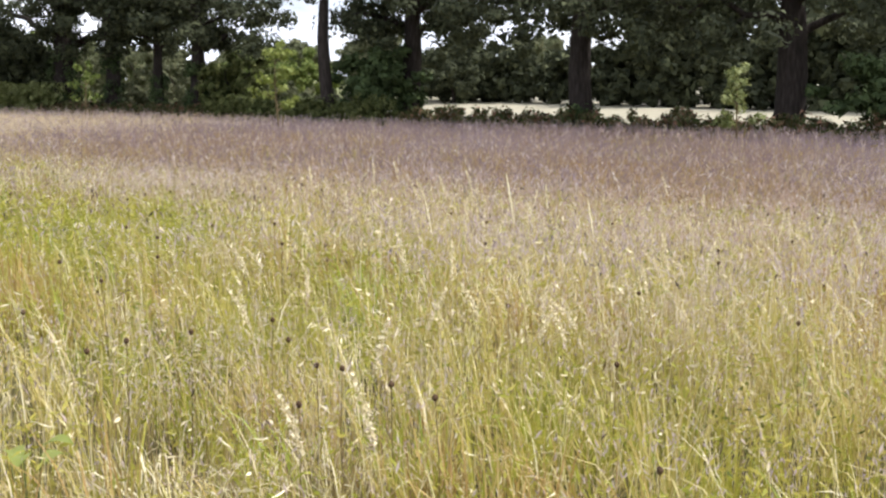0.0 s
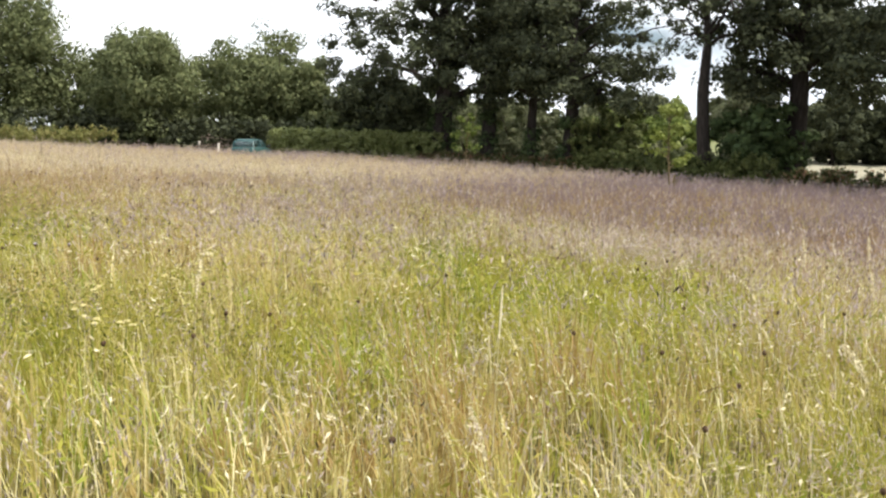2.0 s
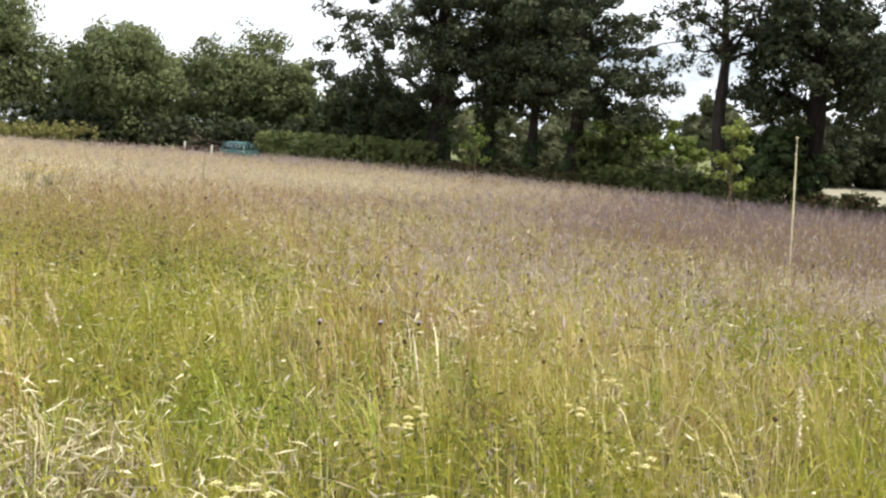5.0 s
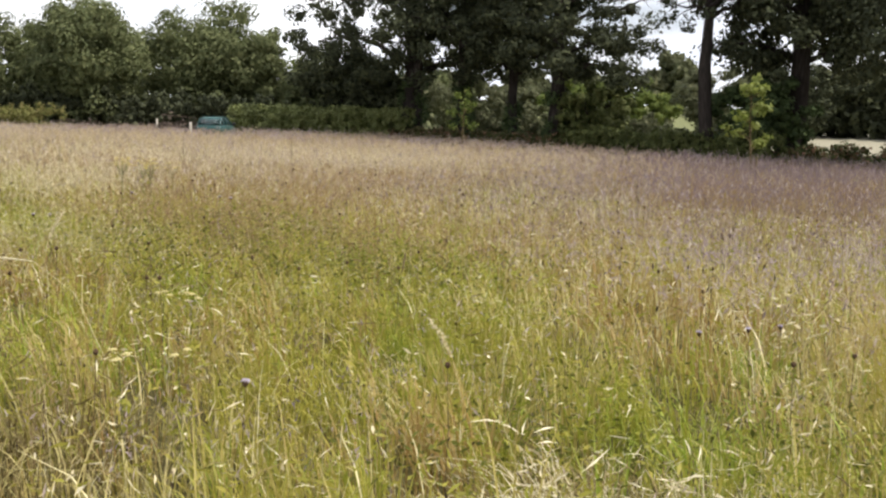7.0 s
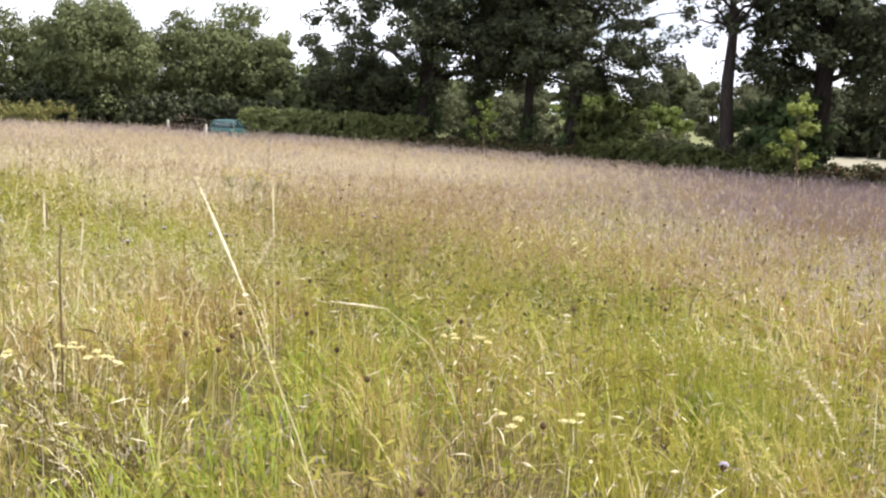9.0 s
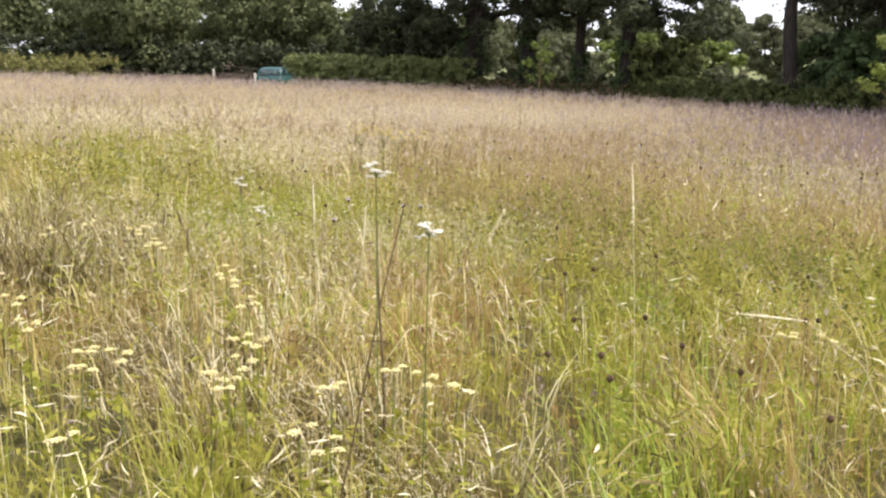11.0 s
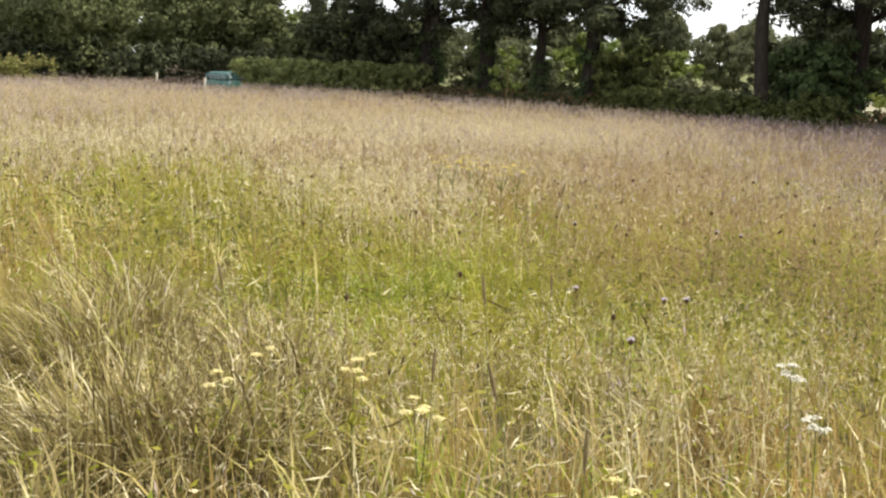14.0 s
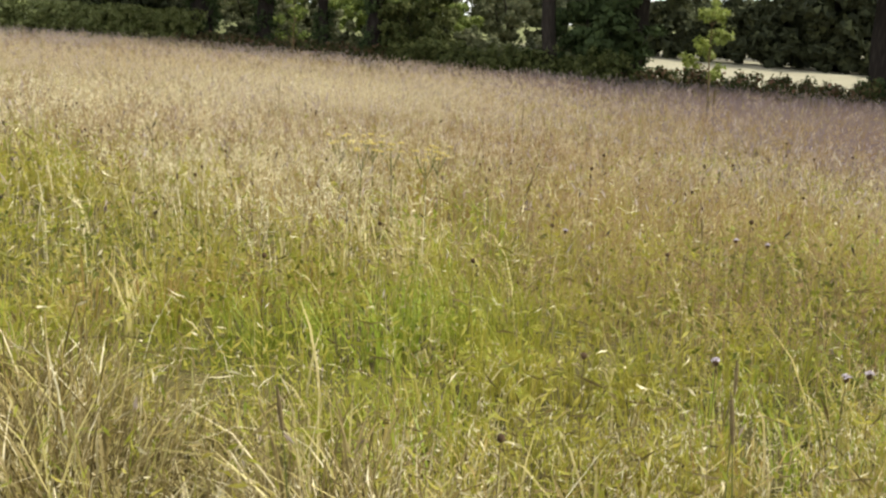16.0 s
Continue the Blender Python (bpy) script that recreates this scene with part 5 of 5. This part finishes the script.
def tall_grass(at, fat, reach, height, seed, droop=0.25, bow=0.0):
    """One tall bleached grass stalk with a narrow seed spike."""
    rng_ = np.random.default_rng(seed)
    root = thing("tall_grass_stalk", (at[0], at[1], float(land(*at))), "tall bleached grass stalk with a narrow seed spike", "grass stalk", "tall grass stalks")
    a = reach
    pts = [(a[0] * t ** (1.5 + bow * 3), a[1] * t ** (1.5 + bow * 3), height * (t - droop * 0.15 * t * t - bow * t ** 4)) for t in (0, 0.3, 0.6, 0.82, 1.0)]
    part("stem", mesh_of("stem", *tube(pts, np.array([0.0022, 0.0020, 0.0017, 0.0015, 0.001]) * (0.4 if fat < 0.6 else 1.0), 5), mat=M_STRAW), root)
    p = np.array(pts)
    t = np.linspace(0.0, 1, 16)
    axis = p[3] + (p[4] - p[3]) * t[:, None]
    girth = 0.0042 * fat * np.sin(np.clip(t, 0.04, 0.97) * np.pi) ** 0.6 * (1 + 0.25 * np.sin(np.arange(16) * 2.2))
    spike = part("seed_spike", mesh_of("seed_spike", *tube(axis, girth, 6, 0.12, rng_), mat=M_WISP), root, "narrow straw-coloured seed spike")
    v, q = leaves(axis, np.full((16, 3), 0.003 * fat), 4, 0.006 * fat ** 0.5, rng_, upward=0.0)
    tagged(part("awn_tuft", mesh_of("awn_tuft", v, q, mat=M_WISP), spike), kind="stuff")
    return root


def dock(at, height, seed, lean, branches=9, girth=0.006, start=0.35):
    """A brown dried stalk, bare or with a few wiry side branches that carry small olive seed clusters."""
    rng_ = np.random.default_rng(seed)
    root = thing("dried_dock", (at[0], at[1], float(land(*at))), ("branched brown dried dock stalk standing in grass" if branches else "bare brown dried stalk standing in grass"), "weed", "dried dock stalks")
    top = np.array([lean[0], lean[1], height])
    pts = [top * t + [0.012 * math.sin(5 * t), 0.01 * math.cos(4 * t) - 0.01, 0] for t in np.linspace(0, 1, 7)]
    part("stalk", stem_mesh(pts, girth, M_BROWN, 7), root)
    for k in range(branches):
        t = start + (0.96 - start) * k / branches
        a = k * 2.9 + seed
        p0 = np.array([np.interp(t * height, [q[2] for q in pts], [q[n] for q in pts]) for n in range(3)])
        reach = 0.11 * (1.25 - t) + 0.02
        p1 = p0 + np.array([math.cos(a) * reach * 0.6, math.sin(a) * reach * 0.6, reach * 1.1])
        br = part("side_branch", mesh_of("side_branch", *tube([p0, (p0 + p1) / 2 + [math.cos(a) * 0.008, math.sin(a) * 0.008, -0.006], p1], [0.0018, 0.0016, 0.0012], 4), mat=M_BROWN), root)
        c = np.array([p0 + (p1 - p0) * f for f in (0.5, 0.72, 0.88, 1.0)])
        v, q = leaves(c, np.full((4, 3), 0.0065), 6, 0.0048, rng_)
        tagged(part("seed_spray", mesh_of("seed_spray", v, q, mat=M_DOCK), br), kind="stuff")
    return root


def foxtail(at, height, seed):
    """A stiff grass stem with one dense brown cylindrical spike."""
    rng_ = np.random.default_rng(seed)
    root = thing("foxtail_grass", (at[0], at[1], float(land(*at))), "dense brown cylindrical grass spike on a stiff stem", "grass stalk", "brown grass spikes")
    lean = rng_.normal(size=2) * 0.05
    pts = np.array([(lean[0] * t * t, lean[1] * t * t, height * t) for t in (0, 0.35, 0.7, 0.84, 1.0)])
    part("stem", stem_mesh(pts[:4], 0.0024, M_STEM), root)
    t = np.linspace(0, 1, 9)[:, None]
    girth = 0.0062 * np.sin(np.clip(t[:, 0], 0.06, 0.95) * np.pi) ** 0.35
    part("spike", mesh_of("spike", *tube(pts[3] + (pts[4] - pts[3]) * t, girth, 8, 0.08, rng_), mat=M_SPIKE, smooth=True), root, "dense brown seed spike")
    return root


def grass_plume(seed, height, droop):
    """A tall grass with a loose, drooping, feathery head."""
    rng_ = np.random.default_rng(seed)
    root = thing("grass_plume", (0, 0, 0), "pale feathery drooping grass plume on a thin stem", "grass stalk", "feathery grass plumes")
    t = np.linspace(0, 1, 7)
    pts = np.stack([droop * t ** 3, 0.02 * np.sin(3 * t), height * (t - 0.28 * droop / height * t ** 4)], 1)
    part("stem", mesh_of("stem", *tube(pts, 0.0022 * (1 - 0.6 * t), 5), mat=M_STRAW, smooth=True), root)
    k = np.linspace(0.70, 1.0, 22)
    axis = np.stack([np.interp(k, t, pts[:, n]) for n in range(3)], 1)
    wide = 0.015 * np.sin(np.clip((k - 0.68) / 0.34, 0.05, 0.97) * np.pi)
    v, q = leaves(axis, np.stack([wide, wide, wide * 1.2], 1) + 0.003, 7, 0.0080, rng_, upward=0.0, outward=0.4)
    tagged(part("panicle", mesh_of("panicle", v, q, mat=M_WISP), root, "loose cream-coloured panicle"), kind="stuff")
    return root


def broad_plant(at, seed, size):
    """A low plant of a few broad ovate leaves with a midrib fold."""
    rng_ = np.random.default_rng(seed)
    root = thing("dock_plant", (at[0], at[1], float(land(*at))), "low green plant with broad pale leaves", "weed", "broad-leaved plants")
    for k in range(5):
        a = k * 1.3 + seed
        out_, side = np.array([math.cos(a), math.sin(a), 0]), np.array([-math.sin(a), math.cos(a), 0])
        vs, qs = [], []
        for n, t in enumerate(np.linspace(0, 1, 9)):
            c = out_ * (0.05 + size * 0.75 * t) + [0, 0, 0.30 + size * (0.55 * t - 0.5 * t * t) + 0.02 * k]
            w = size * 0.24 * math.sin(math.pi * min(max(t, 0.03), 0.98)) ** 0.8
            rise = [0, 0, w * 0.35]
            vs += [c - side * w + rise, c, c + side * w + rise]
            if n:
                o = 3 * n
                qs += [(o - 3, o - 2, o + 1, o), (o - 2, o - 1, o + 2, o + 1)]
        leaf = part("leaf", mesh_of("leaf", vs, qs, mat=M_SAP, smooth=True), root)
        part("leaf_stalk", mesh_of("leaf_stalk", *tube([(0, 0, 0), out_ * 0.03 + [0, 0, 0.16], vs[1]], [0.004, 0.0035, 0.003], 5), mat=M_STEM, smooth=True), leaf)
    return root


def on_land(x, y, turn=0.0):
    return pose(x, y, float(land(x, y)), 0, 0, turn)


YARROW = [(-12.43, 5.81), (-12.38, 6.03), (-11.95, 6.12), (-11.6, 5.95), (-11.46, 6.21), (-11.32, 6.2), (-11.22, 6.13), (-12.13, 5.21), (-11.55, 5.53), (-13.16, 6.59), (-13.22, 7.97),
          (-11.41, 5.46), (-11.89, 5.84), (-6.2, 5.79), (-6.18, 6.05), (-5.4, 5.04), (-5.44, 4.97), (-5.17, 4.89), (-5.64, 6.67), (-5.29, 6.02), (-4.98, 5.69), (-4.8, 5.69), (-6.41, 4.79),
          (-6.31, 4.81), (-5.87, 5.04), (-5.58, 7.38), (-10.04, 7.41), (-9.89, 7.47), (-9.3, 6.06), (-9.52, 6.0), (-13.52, 8.29), (-13.21, 7.91), (-12.1, 6.33), (-12.01, 6.39),
          (-12.01, 5.93), (-13.91, 8.08), (-13.89, 8.41), (-13.53, 8.45), (-12.58, 7.44), (-12.49, 7.23), (-12.24, 6.89), (-12.88, 6.26), (-12.51, 5.99)]
MAUVE = [(-7.16, 7.42), (-6.73, 7.87), (-6.6, 10.85), (-7.8, 12.35), (-8.81, 5.54), (-11.91, 12.6), (-11.71, 12.51), (-12.26, 9.98), (-12.36, 9.96), (-12.78, 10.05), (-12.53, 8.95), (-12.9, 12.6), (-6.87, 7.72), (-8.07, 21.7)]
rng = np.random.default_rng(23)
first = yarrow(1, M_CREAM, "cream-yellow flat yarrow heads among dry grass")
first.matrix_basis = on_land(*YARROW[0])
for x, y in YARROW[1:]:
    copy_thing(first, on_land(x, y, rng.random() * 360))
first = knapweed(2, M_MAUVE, "mauve scabious flower on a wiry stem", "mauve flowers", 0.52, 0.011)
first.matrix_basis = on_land(*MAUVE[0])
for x, y in MAUVE[1:]:
    copy_thing(first, on_land(x, y, rng.random() * 360))
first = knapweed(3, M_DARKHEAD, "dark brown knapweed seed head on a wiry stem", "knapweed seed heads", 0.60, 0.011)
spots = np.concatenate([[(-10.7, 6.0), (-10.74, 6.3), (-10.48, 6.54), (-10.29, 6.24), (-0.61, 4.35), (-0.73, 4.71), (-0.45, 3.91), (-0.35, 3.92), (-1.29, 3.97), (-1.21, 4.15), (-1.01, 4.37), (-1.74, 4.6),
                         (-0.14, 3.71), (-10.88, 6.71), (-10.63, 6.88), (-10.06, 5.87), (-10.9, 7.82), (-9.28, 8.52), (-7.36, 9.12), (-7.8, 11.39), (-10.91, 6.24)], scatter(226, 2.0, 13.0, rng)])
first.matrix_basis = on_land(*map(float, spots[0]))
for x, y in spots[1:]:
    copy_thing(first, on_land(float(x), float(y), rng.random() * 360))
for x, y in zip(rng.uniform(-12.5, -7.5, 24), rng.uniform(12.0, 19.0, 24)):
    copy_thing(first, on_land(float(x), float(y), rng.random() * 360) @ Matrix.Scale(1.2, 4))
for n, (x, y, h) in enumerate(((-12.28, 6.87, 1.0), (-12.21, 6.93, 0.88), (-11.14, 4.94, 1.35), (-11.01, 4.88, 1.24))):
    wild_carrot((x, y), h, n + 1)
for n, (x, y) in enumerate(((-14.27, 15.0), (-14.0, 15.3), (-13.85, 14.8), (-13.6, 14.5), (-13.5, 14.9), (-14.1, 14.7))):
    ragwort((x, y), 0.72, n + 1)
for n, (x, y, dx, dy, h) in enumerate(((-9.55, 4.22, -0.49, 0.07, 1.48), (-4.90, 4.52, -0.02, 0.0, 1.71), (-2.46, 4.4, 0.02, 0.05, 1.06), (-10.62, 6.5, -0.05, 0.05, 1.28), (-9.72, 6.3, -0.58, -0.05, 1.20),
                                      (-11.97, 6.95, -0.03, 0.02, 1.05), (-11.8, 6.9, 0.05, 0.0, 0.95), (0.45, 4.9, -0.12, 0.1, 1.30), (0.1, 5.4, -0.15, 0.0, 1.15), (-6.0, 5.6, -0.12, 0.05, 0.9),
                                      (-12.35, 5.3, -0.06, 0.02, 0.85), (0.9, 5.6, -0.1, 0.1, 1.1))):
    tall_grass((x, y), 1.0 if n in (0, 3) else (0.5 if n == 1 else 1.1), (dx, dy), h, n + 1, bow=0.28 if n == 4 else 0.0)
dock((-1.65, 1.47), 1.39, 1, (0.40, 0.06), 12, 0.0030, 0.66)
dock((-11.5, 6.25), 0.98, 2, (-0.03, 0.1), 0, 0.0066)
dock((-15.04, 18.5), 0.93, 4, (0.03, 0.04), 5, 0.0050, 0.6)
dock((-12.6, 16.8), 1.08, 5, (0.02, 0.05), 4, 0.0040, 0.7)
dock((-14.9, 14.6), 0.82, 6, (0.0, 0.04), 4, 0.0040, 0.7)
dock((-15.5, 13.9), 0.82, 7, (0.03, 0.0), 4, 0.0040, 0.7)
dock((-11.41, 5.08), 1.22, 3, (0.28, 0.1), 0, 0.0034)
for n, (x, y) in enumerate(((-13.2, 7.95), (-12.7, 7.25), (-13.1, 13.4), (-12.1, 12.5), (-14.2, 9.0), (-8.87, 8.0), (-12.9, 9.55), (-12.9, 7.8), (-13.1, 8.9))):
    foxtail((x, y), 0.66 + 0.04 * (n % 3), n + 1)
PLUMES = [(-0.35, 3.2), (-0.15, 3.15), (1.7, 7.2), (1.2, 6.2), (1.45, 6.6), (0.45, 5.3), (0.24, 5.5), (-0.27, 3.96), (-2.4, 4.3), (-4.1, 7.6), (-4.7, 6.3), (-8.2, 6.7), (-11.6, 8.8)]
kinds = [grass_plume(1, 0.72, 0.16), grass_plume(2, 0.80, 0.10), grass_plume(3, 0.64, 0.20)]
for n, (x, y) in enumerate(PLUMES[:3]):
    kinds[n].matrix_basis = on_land(x, y, 150 + 30 * n)
spots = scatter(70, 2.6, 9.0, rng)
spots = spots[(spots[:, 0] > -1.5) & (spots[:, 1] > 4.5)]
spots = list(spots) + list(zip(rng.uniform(-1.5, 3.6, 44), rng.uniform(5.0, 14.0, 44)))
for n, (x, y) in enumerate(PLUMES[3:] + [tuple(q) for q in spots]):
    copy_thing(kinds[n % 3], on_land(float(x), float(y), rng.random() * 360))
broad_plant((-1.34, 3.48), 1, 0.15)
